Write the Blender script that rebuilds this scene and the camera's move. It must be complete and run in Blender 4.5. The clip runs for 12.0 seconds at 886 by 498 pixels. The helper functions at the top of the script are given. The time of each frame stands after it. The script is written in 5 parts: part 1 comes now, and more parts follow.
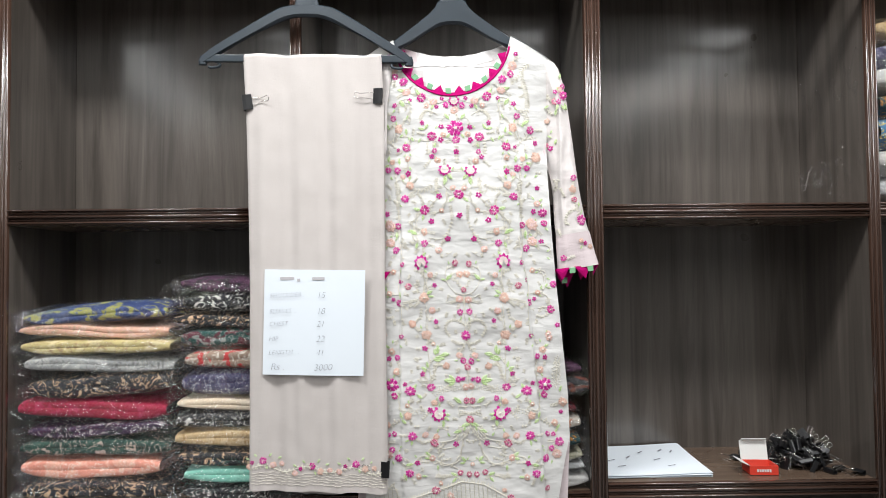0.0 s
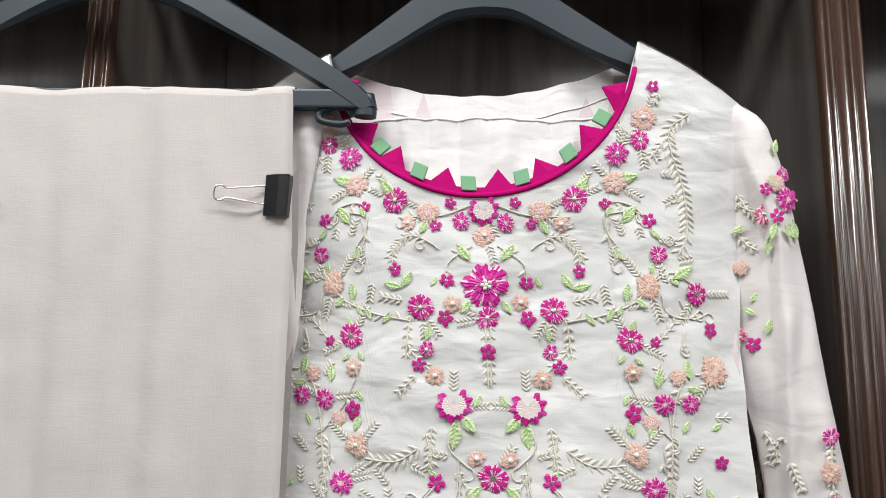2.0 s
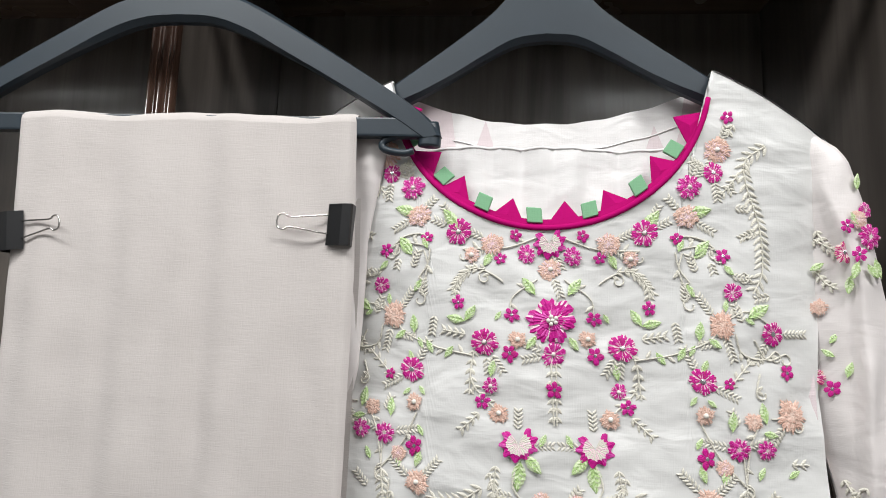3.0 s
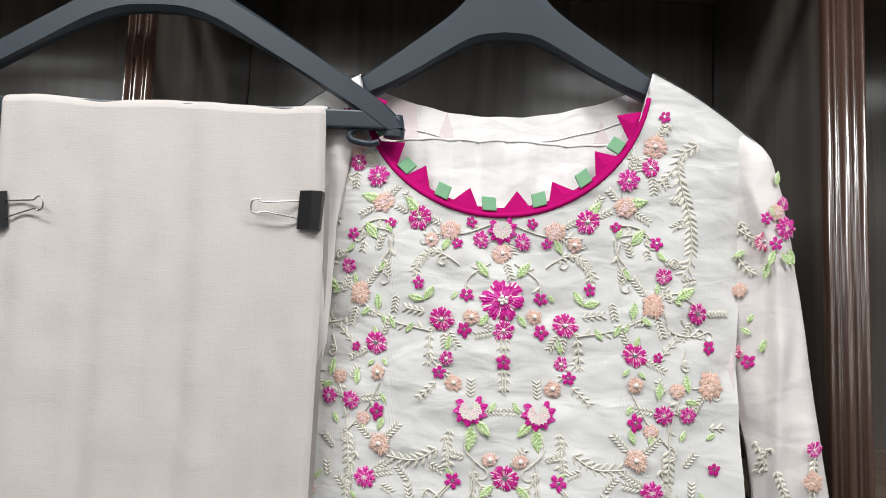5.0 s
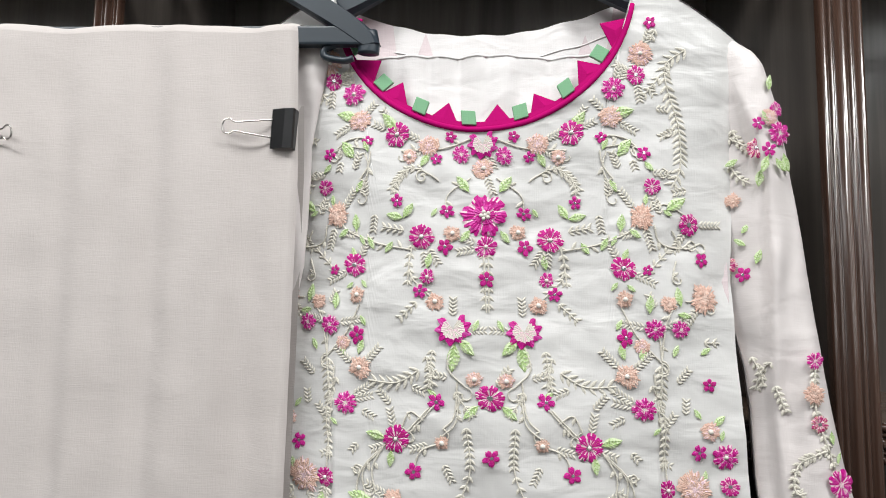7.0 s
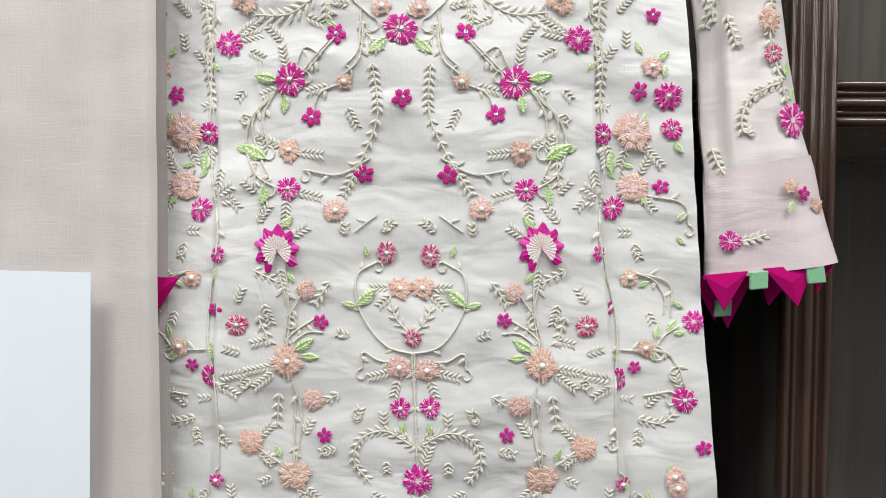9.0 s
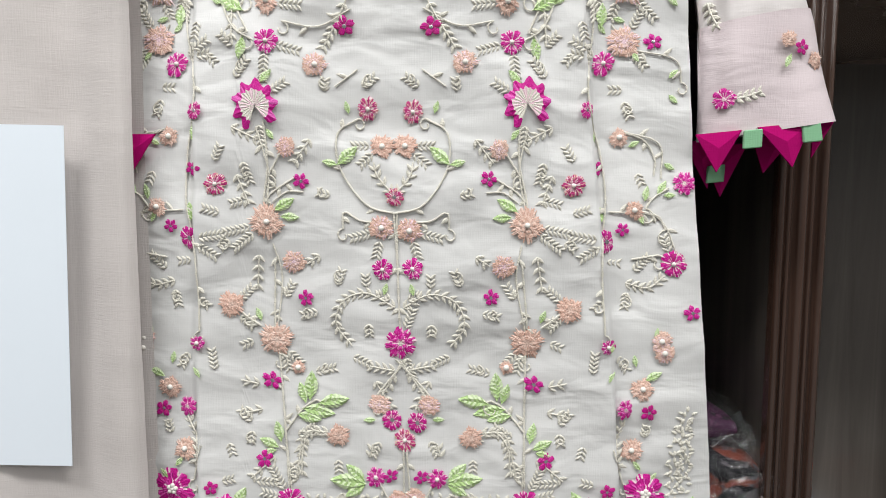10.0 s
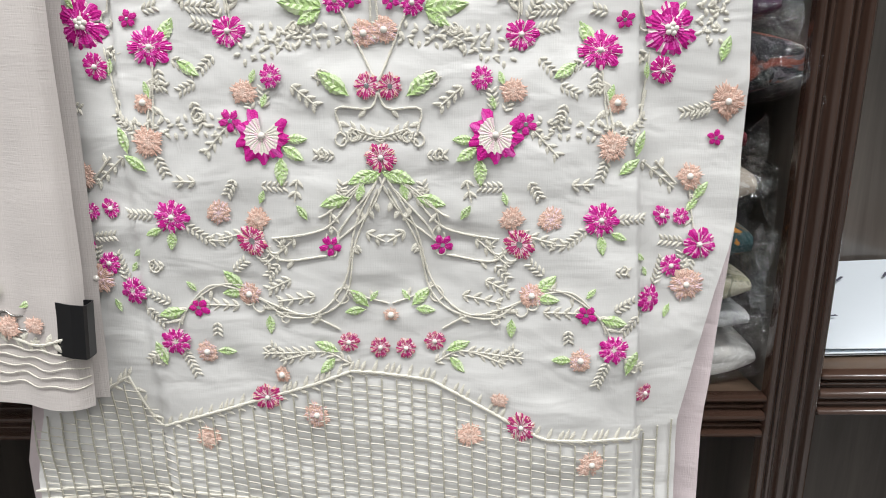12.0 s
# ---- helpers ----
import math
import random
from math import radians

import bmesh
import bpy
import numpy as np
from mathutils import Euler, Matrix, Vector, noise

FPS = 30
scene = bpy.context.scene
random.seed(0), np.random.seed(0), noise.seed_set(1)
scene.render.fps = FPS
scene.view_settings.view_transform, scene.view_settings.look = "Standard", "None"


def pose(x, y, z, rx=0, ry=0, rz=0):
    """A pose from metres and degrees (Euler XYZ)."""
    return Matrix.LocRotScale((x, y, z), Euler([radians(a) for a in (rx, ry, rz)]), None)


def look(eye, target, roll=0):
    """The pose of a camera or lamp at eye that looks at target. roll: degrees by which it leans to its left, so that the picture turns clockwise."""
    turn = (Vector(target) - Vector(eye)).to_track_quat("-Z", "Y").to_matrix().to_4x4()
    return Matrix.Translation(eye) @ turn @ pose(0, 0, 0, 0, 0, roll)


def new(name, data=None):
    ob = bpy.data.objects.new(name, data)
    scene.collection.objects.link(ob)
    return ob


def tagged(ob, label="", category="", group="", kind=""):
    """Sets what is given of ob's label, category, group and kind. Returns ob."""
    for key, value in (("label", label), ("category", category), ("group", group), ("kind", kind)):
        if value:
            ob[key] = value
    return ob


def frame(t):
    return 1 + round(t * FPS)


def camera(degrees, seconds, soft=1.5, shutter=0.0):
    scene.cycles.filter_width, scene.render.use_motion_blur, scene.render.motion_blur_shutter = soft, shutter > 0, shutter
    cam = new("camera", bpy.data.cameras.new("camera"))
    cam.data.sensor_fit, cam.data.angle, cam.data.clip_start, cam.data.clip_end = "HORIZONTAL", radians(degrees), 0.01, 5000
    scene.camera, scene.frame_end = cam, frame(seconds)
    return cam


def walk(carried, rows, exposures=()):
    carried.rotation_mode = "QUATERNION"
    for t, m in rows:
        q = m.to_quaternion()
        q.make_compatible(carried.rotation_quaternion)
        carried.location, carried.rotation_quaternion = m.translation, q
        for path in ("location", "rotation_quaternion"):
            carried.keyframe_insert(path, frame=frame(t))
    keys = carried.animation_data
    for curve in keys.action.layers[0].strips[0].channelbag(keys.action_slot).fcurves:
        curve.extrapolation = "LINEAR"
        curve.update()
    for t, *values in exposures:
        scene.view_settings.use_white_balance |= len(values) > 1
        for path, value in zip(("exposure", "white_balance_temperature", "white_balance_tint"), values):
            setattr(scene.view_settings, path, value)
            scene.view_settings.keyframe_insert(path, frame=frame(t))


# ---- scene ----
cam = camera(67.6, 12.0, soft=0.95)
PATH = [
    (0, (0.041, -1.425, 1.248), (-0.058, 0.572, 1.308), -0.6),
    (0.5, (0.061, -1.128, 1.294), (-0.104, 0.86, 1.425), 0.5),
    (1, (0.055, -0.869, 1.37), (-0.13, 1.114, 1.561), 1.1),
    (1.5, (0.018, -0.652, 1.477), (-0.096, 1.333, 1.695), 0.1),
    (2, (0.018, -0.523, 1.505), (-0.182, 1.447, 1.788), 0.7),
    (2.5, (0.006, -0.504, 1.523), (-0.284, 1.445, 1.868), 1.5),
    (2.7, (-0.008, -0.508, 1.523), (-0.303, 1.442, 1.857), 1.9),
    (4.3, (-0.015, -0.568, 1.545), (-0.217, 1.412, 1.738), 2.0),
    (4.5, (-0.007, -0.571, 1.546), (-0.201, 1.409, 1.752), 2.5),
    (5, (0.003, -0.567, 1.537), (-0.193, 1.414, 1.731), 2.3),
    (5.5, (0.006, -0.57, 1.537), (-0.184, 1.411, 1.734), 2.6),
    (6, (0.011, -0.574, 1.526), (-0.187, 1.404, 1.743), 2.2),
    (6.5, (0.017, -0.569, 1.505), (-0.197, 1.405, 1.742), 1.4),
    (7, (0.027, -0.537, 1.469), (-0.2, 1.44, 1.673), 1.0),
    (7.2, (0.032, -0.519, 1.445), (-0.175, 1.463, 1.618), 1.2),
    (8.8, (0.045, -0.457, 1.292), (-0.03, 1.542, 1.263), 0.4),
    (9, (0.052, -0.452, 1.278), (-0.029, 1.545, 1.208), 0.2),
    (9.5, (0.062, -0.45, 1.24), (-0.02, 1.546, 1.142), 0.1),
    (10, (0.067, -0.444, 1.207), (-0.031, 1.546, 1.033), 0.3),
    (10.5, (0.062, -0.443, 1.158), (-0.029, 1.545, 0.959), -0.4),
    (11, (0.064, -0.445, 1.113), (-0.026, 1.546, 0.942), -0.8),
    (11.5, (0.071, -0.438, 1.026), (-0.013, 1.547, 0.791), -0.7),
    (11.6, (0.072, -0.434, 1.02), (-0.022, 1.543, 0.733), -1.1),
    (12, (0.076, -0.387, 0.967), (-0.005, 1.555, 0.496), 0.4),
]
walk(cam, [(t, look(eye, target, roll)) for t, eye, target, roll in PATH], [(0, 0.22), (1.0, 0.06), (2.5, -0.24), (5.5, -0.18), (7.0, -0.18), (9.0, -0.02), (10.5, 0.02), (12.0, 0.30)])

# ---------------------------------------------------------------- world and light
world = bpy.data.worlds.new("world")
scene.world = world
world.use_nodes = True
world.node_tree.nodes["Background"].inputs[0].default_value = (0.8, 0.9, 1.0, 1)
world.node_tree.nodes["Background"].inputs[1].default_value = 0.05


def area_lamp(x, y, z, sx, sy, watts, colour):
    data = bpy.data.lights.new("led_panel", "AREA")
    data.shape, data.size, data.size_y = "RECTANGLE", sx, sy
    data.energy, data.color = watts, colour
    ob = new("led_panel", data)
    ob.location = (x, y, z)
    return ob


LED = (0.953, 0.960, 0.958)
for lx in (-0.75, 0.75):
    area_lamp(lx, -0.80, 2.70, 1.1, 0.30, 33, LED)
for lx in (-2.0, -0.7, 0.7, 2.0):
    area_lamp(lx, -3.00, 2.70, 0.45, 3.2, 21, LED)


# ---------------------------------------------------------------- materials
def node_mat(name):
    m = bpy.data.materials.new(name)
    m.use_nodes = True
    nt = m.node_tree
    return m, nt, nt.nodes["Principled BSDF"]


def add_node(nt, kind, **inputs):
    n = nt.nodes.new(kind)
    for k, v in inputs.items():
        n.inputs[k.replace("_", " ")].default_value = v
    return n


def cloth_mat(name, c1, c2, rough=0.7, weave=900, bump=0.25, sheen=0.2, big=12.0, spec=0.3, crumple=0.0):
    """Woven cloth: two tones at a large scale, thread weave as fine relief, soft creases."""
    m, nt, b = node_mat(name)
    tc = nt.nodes.new("ShaderNodeTexCoord")
    n1 = add_node(nt, "ShaderNodeTexNoise", Scale=big, Detail=4.0)
    mix = nt.nodes.new("ShaderNodeMix")
    mix.data_type = "RGBA"
    mix.inputs[6].default_value, mix.inputs[7].default_value = (*c1, 1), (*c2, 1)
    mq = nt.nodes.new("ShaderNodeMapping")
    mq.inputs["Scale"].default_value = (weave * 1.6, weave, 60)
    w1 = add_node(nt, "ShaderNodeTexNoise", Scale=1.0, Detail=2.0)
    w2 = add_node(nt, "ShaderNodeTexNoise", Scale=weave * 0.12, Detail=4.0)
    mp = nt.nodes.new("ShaderNodeMapping")
    mp.inputs["Scale"].default_value = (90, 90, 1100)
    n2 = add_node(nt, "ShaderNodeTexNoise", Scale=1.0, Detail=3.0)
    add = nt.nodes.new("ShaderNodeMath")
    add.operation = "ADD"
    add2 = nt.nodes.new("ShaderNodeMath")
    add2.operation = "ADD"
    bp = add_node(nt, "ShaderNodeBump", Strength=bump, Distance=0.0006)
    L = nt.links.new
    for n in (n1, mq, w2, mp):
        L(tc.outputs["Object"], n.inputs["Vector"])
    L(mq.outputs[0], w1.inputs["Vector"])
    L(mp.outputs[0], n2.inputs["Vector"])
    L(n1.outputs[0], mix.inputs[0])
    L(w1.outputs[0], add.inputs[0])
    L(w2.outputs[0], add.inputs[1])
    L(add.outputs[0], add2.inputs[0])
    L(n2.outputs[0], add2.inputs[1])
    L(add2.outputs[0], bp.inputs["Height"])
    if crumple:
        mc = nt.nodes.new("ShaderNodeMapping")
        mc.inputs["Scale"].default_value = (20, 20, 44)
        nc = add_node(nt, "ShaderNodeTexNoise", Scale=1.0, Detail=2.5, Roughness=0.45, Distortion=0.5)
        bc = add_node(nt, "ShaderNodeBump", Strength=crumple, Distance=0.006)
        L(tc.outputs["Object"], mc.inputs[0])
        L(mc.outputs[0], nc.inputs["Vector"])
        L(nc.outputs[0], bc.inputs["Height"])
        L(bc.outputs[0], bp.inputs["Normal"])
    L(bp.outputs[0], b.inputs["Normal"])
    L(mix.outputs[2], b.inputs["Base Color"])
    b.inputs["Roughness"].default_value = rough
    b.inputs["Sheen Weight"].default_value = sheen
    b.inputs["Specular IOR Level"].default_value = spec
    return m


def thread_mat(name, c1, c2, rough=0.4):
    """Shiny embroidery floss: fine parallel threads and a tone that differs from motif to motif."""
    m, nt, b = node_mat(name)
    tc = nt.nodes.new("ShaderNodeNewGeometry")
    oi = nt.nodes.new("ShaderNodeObjectInfo")
    ns = add_node(nt, "ShaderNodeTexNoise", Scale=1150.0, Detail=3.0)
    mix = nt.nodes.new("ShaderNodeMix")
    mix.data_type = "RGBA"
    mix.inputs[6].default_value, mix.inputs[7].default_value = (*c1, 1), (*c2, 1)
    mr = nt.nodes.new("ShaderNodeMath")
    mr.operation = "MULTIPLY_ADD"
    mr.inputs[1].default_value = 0.35
    mr2 = nt.nodes.new("ShaderNodeMath")
    mr2.operation = "MULTIPLY"
    mr2.inputs[1].default_value = 1.1
    bp = add_node(nt, "ShaderNodeBump", Strength=1.0, Distance=0.0007)
    L = nt.links.new
    L(tc.outputs["Position"], ns.inputs["Vector"])
    L(ns.outputs[0], mr2.inputs[0])
    L(oi.outputs["Random"], mr.inputs[0])
    L(mr2.outputs[0], mr.inputs[2])
    L(mr.outputs[0], mix.inputs[0])
    L(ns.outputs[0], bp.inputs["Height"])
    L(bp.outputs[0], b.inputs["Normal"])
    L(mix.outputs[2], b.inputs["Base Color"])
    b.inputs["Roughness"].default_value = rough
    b.inputs["Specular IOR Level"].default_value = 0.25
    return m


def wood_mat(name, c1, c2, rough, axis="z", coat=0.0, scale=1.0):
    """Dark wood-grain laminate with long grain streaks and small scuffs."""
    m, nt, b = node_mat(name)
    tc = nt.nodes.new("ShaderNodeTexCoord")
    mp = nt.nodes.new("ShaderNodeMapping")
    s = {"z": (28, 28, 1.4), "x": (1.4, 28, 28)}[axis]
    mp.inputs["Scale"].default_value = [v * scale for v in s]
    n1 = add_node(nt, "ShaderNodeTexNoise", Scale=1.0, Detail=6.0, Roughness=0.65, Distortion=0.6)
    ramp = nt.nodes.new("ShaderNodeValToRGB")
    ramp.color_ramp.elements[0].position, ramp.color_ramp.elements[1].position = 0.35, 0.7
    ramp.color_ramp.elements[0].color, ramp.color_ramp.elements[1].color = (*c1, 1), (*c2, 1)
    n2 = add_node(nt, "ShaderNodeTexNoise", Scale=7.0, Detail=3.0)
    mr = nt.nodes.new("ShaderNodeMapRange")
    mr.inputs[3].default_value, mr.inputs[4].default_value = rough * 0.75, rough * 1.35
    bp = add_node(nt, "ShaderNodeBump", Strength=0.12, Distance=0.001)
    L = nt.links.new
    L(tc.outputs["Object"], mp.inputs[0])
    L(mp.outputs[0], n1.inputs["Vector"])
    L(tc.outputs["Object"], n2.inputs["Vector"])
    L(n1.outputs[0], ramp.inputs[0])
    L(ramp.outputs[0], b.inputs["Base Color"])
    L(n2.outputs[0], mr.inputs[0])
    L(mr.outputs[0], b.inputs["Roughness"])
    L(n1.outputs[0], bp.inputs["Height"])
    L(bp.outputs[0], b.inputs["Normal"])
    b.inputs["Coat Weight"].default_value = coat
    b.inputs["Coat Roughness"].default_value = min(0.16, rough * 0.5)
    return m


def plain_mat(name, colour, rough=0.5, metal=0.0, vary=0.12, scale=40.0, bump=0.1, coat=0.0):
    m, nt, b = node_mat(name)
    tc = nt.nodes.new("ShaderNodeTexCoord")
    n1 = add_node(nt, "ShaderNodeTexNoise", Scale=scale, Detail=5.0)
    mix = nt.nodes.new("ShaderNodeMix")
    mix.data_type = "RGBA"
    mix.inputs[6].default_value = (*[c * (1 - vary) for c in colour], 1)
    mix.inputs[7].default_value = (*[min(1, c * (1 + vary)) for c in colour], 1)
    bp = add_node(nt, "ShaderNodeBump", Strength=bump, Distance=0.0008)
    L = nt.links.new
    L(tc.outputs["Object"], n1.inputs["Vector"])
    L(n1.outputs[0], mix.inputs[0])
    L(mix.outputs[2], b.inputs["Base Color"])
    L(n1.outputs[0], bp.inputs["Height"])
    L(bp.outputs[0], b.inputs["Normal"])
    b.inputs["Roughness"].default_value, b.inputs["Metallic"].default_value = rough, metal
    b.inputs["Coat Weight"].default_value = coat
    return m


def print_mat(name, ground, blot, accent, scale=55.0):
    """Printed or embroidered folded cloth seen in a pack: ground, blots and small accents."""
    m, nt, b = node_mat(name)
    tc = nt.nodes.new("ShaderNodeTexCoord")
    n1 = add_node(nt, "ShaderNodeTexNoise", Scale=scale, Detail=3.0, Distortion=1.2)
    v1 = add_node(nt, "ShaderNodeTexNoise", Scale=scale * 2.1, Detail=2.0, Distortion=2.5)
    r1 = nt.nodes.new("ShaderNodeValToRGB")
    r1.color_ramp.elements[0].position, r1.color_ramp.elements[1].position = 0.52, 0.56
    r2 = nt.nodes.new("ShaderNodeValToRGB")
    r2.color_ramp.elements[0].position, r2.color_ramp.elements[1].position = 0.57, 0.61
    a = nt.nodes.new("ShaderNodeMix")
    a.data_type = "RGBA"
    a.inputs[6].default_value, a.inputs[7].default_value = (*ground, 1), (*blot, 1)
    c = nt.nodes.new("ShaderNodeMix")
    c.data_type = "RGBA"
    c.inputs[7].default_value = (*accent, 1)
    L = nt.links.new
    L(tc.outputs["Object"], n1.inputs["Vector"])
    L(tc.outputs["Object"], v1.inputs["Vector"])
    L(n1.outputs[0], r1.inputs[0])
    L(v1.outputs[0], r2.inputs[0])
    L(r1.outputs[0], a.inputs[0])
    L(a.outputs[2], c.inputs[6])
    L(r2.outputs[0], c.inputs[0])
    L(c.outputs[2], b.inputs["Base Color"])
    b.inputs["Roughness"].default_value = 0.75
    return m


def film_mat():
    """Thin clear plastic film: mostly see-through, with crinkled glints."""
    m = bpy.data.materials.new("clear_film")
    m.use_nodes = True
    nt = m.node_tree
    nt.nodes.remove(nt.nodes["Principled BSDF"])
    out = nt.nodes["Material Output"]
    tr = nt.nodes.new("ShaderNodeBsdfTransparent")
    tr.inputs[0].default_value = (0.97, 0.975, 0.98, 1)
    gl = nt.nodes.new("ShaderNodeBsdfGlossy")
    gl.inputs["Roughness"].default_value = 0.035
    mx = nt.nodes.new("ShaderNodeMixShader")
    mx.inputs[0].default_value = 0.17
    tc = nt.nodes.new("ShaderNodeTexCoord")
    mp = nt.nodes.new("ShaderNodeMapping")
    mp.inputs["Scale"].default_value = (1.0, 1.0, 1.8)
    mp.inputs["Rotation"].default_value = (0.0, 0.5, 0.0)
    n1 = add_node(nt, "ShaderNodeTexNoise", Scale=22.0, Detail=5.0, Roughness=0.62, Distortion=1.8)
    bp = add_node(nt, "ShaderNodeBump", Strength=1.0, Distance=0.05)
    L = nt.links.new
    L(tc.outputs["Object"], mp.inputs[0])
    L(mp.outputs[0], n1.inputs["Vector"])
    L(n1.outputs[0], bp.inputs["Height"])
    L(bp.outputs[0], gl.inputs["Normal"])
    L(tr.outputs[0], mx.inputs[1])
    L(gl.outputs[0], mx.inputs[2])
    L(mx.outputs[0], out.inputs[0])
    return m


LAMINATE = wood_mat("dark_laminate", (0.060, 0.051, 0.044), (0.140, 0.120, 0.105), 0.30, "z", coat=0.7)
LAMINATE_X = wood_mat("dark_laminate_shelf", (0.085, 0.056, 0.040), (0.150, 0.104, 0.074), 0.26, "x")
MOULDING = wood_mat("polished_dark_moulding", (0.038, 0.020, 0.014), (0.084, 0.047, 0.034), 0.22, "z", coat=1.0)
MOULDING_X = wood_mat("polished_dark_moulding_cross", (0.038, 0.020, 0.014), (0.084, 0.047, 0.034), 0.22, "x", coat=1.0)
SILK = cloth_mat("ivory_silk", (0.625, 0.622, 0.608), (0.735, 0.726, 0.708), 0.30, bump=0.10, sheen=0.1, spec=0.7, crumple=0.5)
LINING = cloth_mat("white_lining", (0.74, 0.72, 0.71), (0.80, 0.78, 0.77), 0.7, bump=0.2, crumple=0.5)
LILAC = cloth_mat("pale_lilac_silk", (0.64, 0.545, 0.56), (0.69, 0.60, 0.61), 0.5, crumple=0.4)
BEIGE = cloth_mat("beige_crepe", (0.525, 0.482, 0.46), (0.585, 0.542, 0.52), 0.75, weave=700, bump=0.32, crumple=0.10)
MAGENTA_CLOTH = cloth_mat("magenta_cloth", (0.40, 0.003, 0.125), (0.47, 0.004, 0.155), 0.85, sheen=0.0, spec=0.08)
SLEEVE_SILK = cloth_mat("blush_silk", (0.655, 0.61, 0.595), (0.73, 0.685, 0.67), 0.42, bump=0.15, sheen=0.1, spec=0.5, crumple=0.35)
GREEN_CLOTH = cloth_mat("mint_green_cloth", (0.20, 0.42, 0.24), (0.25, 0.48, 0.29), 0.8, sheen=0.0, spec=0.12)
MAGENTA = thread_mat("magenta_floss", (0.43, 0.003, 0.180), (0.57, 0.014, 0.275))
RASPBERRY = thread_mat("raspberry_floss", (0.36, 0.014, 0.11), (0.50, 0.04, 0.20))
PINK = thread_mat("pale_pink_floss", (0.74, 0.46, 0.54), (0.82, 0.64, 0.68))
PEACH = thread_mat("peach_floss", (0.58, 0.33, 0.25), (0.72, 0.48, 0.39))
GREEN = thread_mat("light_green_floss", (0.33, 0.50, 0.17), (0.46, 0.62, 0.28))
CREAM = thread_mat("cream_floss", (0.61, 0.58, 0.495), (0.745, 0.715, 0.63))
MAGENTA_LIGHT = thread_mat("bright_magenta_floss", (0.60, 0.02, 0.31), (0.72, 0.12, 0.46))
PEACH_LIGHT = thread_mat("light_peach_floss", (0.70, 0.47, 0.38), (0.80, 0.62, 0.54))
GREEN_LIGHT = thread_mat("lime_floss", (0.52, 0.66, 0.34), (0.66, 0.76, 0.50))
# cream floss with shade put into its colour, for the lattice uprights
SHADED_CREAM = thread_mat("shaded_cream_floss", (0.40, 0.38, 0.32), (0.52, 0.495, 0.42))
SEQUIN = plain_mat("silver_sequin", (0.80, 0.80, 0.82), 0.22, metal=0.9, vary=0.03, bump=0.0)
PEARL = plain_mat("pearl", (0.80, 0.76, 0.70), 0.22, vary=0.03, bump=0.0, coat=0.5)
BLACK_PLASTIC = plain_mat("black_plastic", (0.020, 0.031, 0.042), 0.40, vary=0.2, scale=25, bump=0.05)
CLIP_BLACK = plain_mat("black_enamel", (0.007, 0.007, 0.008), 0.35, bump=0.03)
STEEL = plain_mat("bright_steel", (0.62, 0.60, 0.57), 0.25, metal=1.0, vary=0.05)
PAPER = plain_mat("white_paper", (0.78, 0.84, 0.90), 0.85, vary=0.02, scale=15)
INK = plain_mat("grey_ink", (0.10, 0.10, 0.14), 0.8)
CARD_RED = plain_mat("red_card", (0.62, 0.045, 0.025), 0.5, vary=0.06)
CARD_WHITE = plain_mat("white_card", (0.66, 0.66, 0.64), 0.7, vary=0.04)
FILM = film_mat()
WALL = plain_mat("painted_wall", (0.22, 0.22, 0.215), 0.85, vary=0.04, scale=3)
# unseen ceiling, set dark so the glossy laminate mirrors little of it
CEIL = plain_mat("dark_ceiling", (0.075, 0.075, 0.078), 0.9, vary=0.03, scale=3)
FLOOR = plain_mat("grey_floor_tile", (0.20, 0.19, 0.185), 0.35, vary=0.08, scale=6)


# ---------------------------------------------------------------- helpers
def part(name, bm, material, parent=None, label=""):
    me = bpy.data.meshes.new(name)
    bm.normal_update()
    bm.to_mesh(me)
    bm.free()
    for mm in (material if isinstance(material, (list, tuple)) else [material]):
        me.materials.append(mm)
    ob = new(name, me)
    ob.parent = parent
    if label:
        ob["label"] = label
    return ob


def smooth(ob):
    for p in ob.data.polygons:
        p.use_smooth = True
    return ob


def empty(name, x=0, y=0, z=0):
    ob = new(name)
    ob.location = (x, y, z)
    bpy.context.view_layer.update()
    return ob


def box(x0, y0, z0, x1, y1, z1, bevel=0.0):
    bm2 = bmesh.new()
    bmesh.ops.create_cube(bm2, size=1)
    for v in bm2.verts:
        v.co = Vector(((x0 + x1) / 2 + v.co.x * (x1 - x0), (y0 + y1) / 2 + v.co.y * (y1 - y0), (z0 + z1) / 2 + v.co.z * (z1 - z0)))
    if bevel:
        bmesh.ops.bevel(bm2, geom=list(bm2.edges), offset=bevel, segments=2, affect="EDGES", profile=0.6)
    return bm2


def sweep(points, section, bm=None, up=(0, 1, 0), cap=True):
    """Sweeps a section (a list of (side, up) offsets, or a function of t) along points."""
    bm = bm or bmesh.new()
    pts = [Vector(p) for p in points]
    n, rings = len(pts), []
    for i, p in enumerate(pts):
        d = (pts[min(i + 1, n - 1)] - pts[max(i - 1, 0)]).normalized()
        u = Vector(up)
        side = d.cross(u).normalized()
        u = side.cross(d).normalized()
        sec = section(i / (n - 1)) if callable(section) else section
        rings.append([bm.verts.new(p + side * a + u * b) for a, b in sec])
    m = len(rings[0])
    for r0, r1 in zip(rings, rings[1:]):
        for j in range(m):
            bm.faces.new((r0[j], r0[(j + 1) % m], r1[(j + 1) % m], r1[j]))
    if cap:
        bm.faces.new(rings[0][::-1])
        bm.faces.new(rings[-1])
    return bm


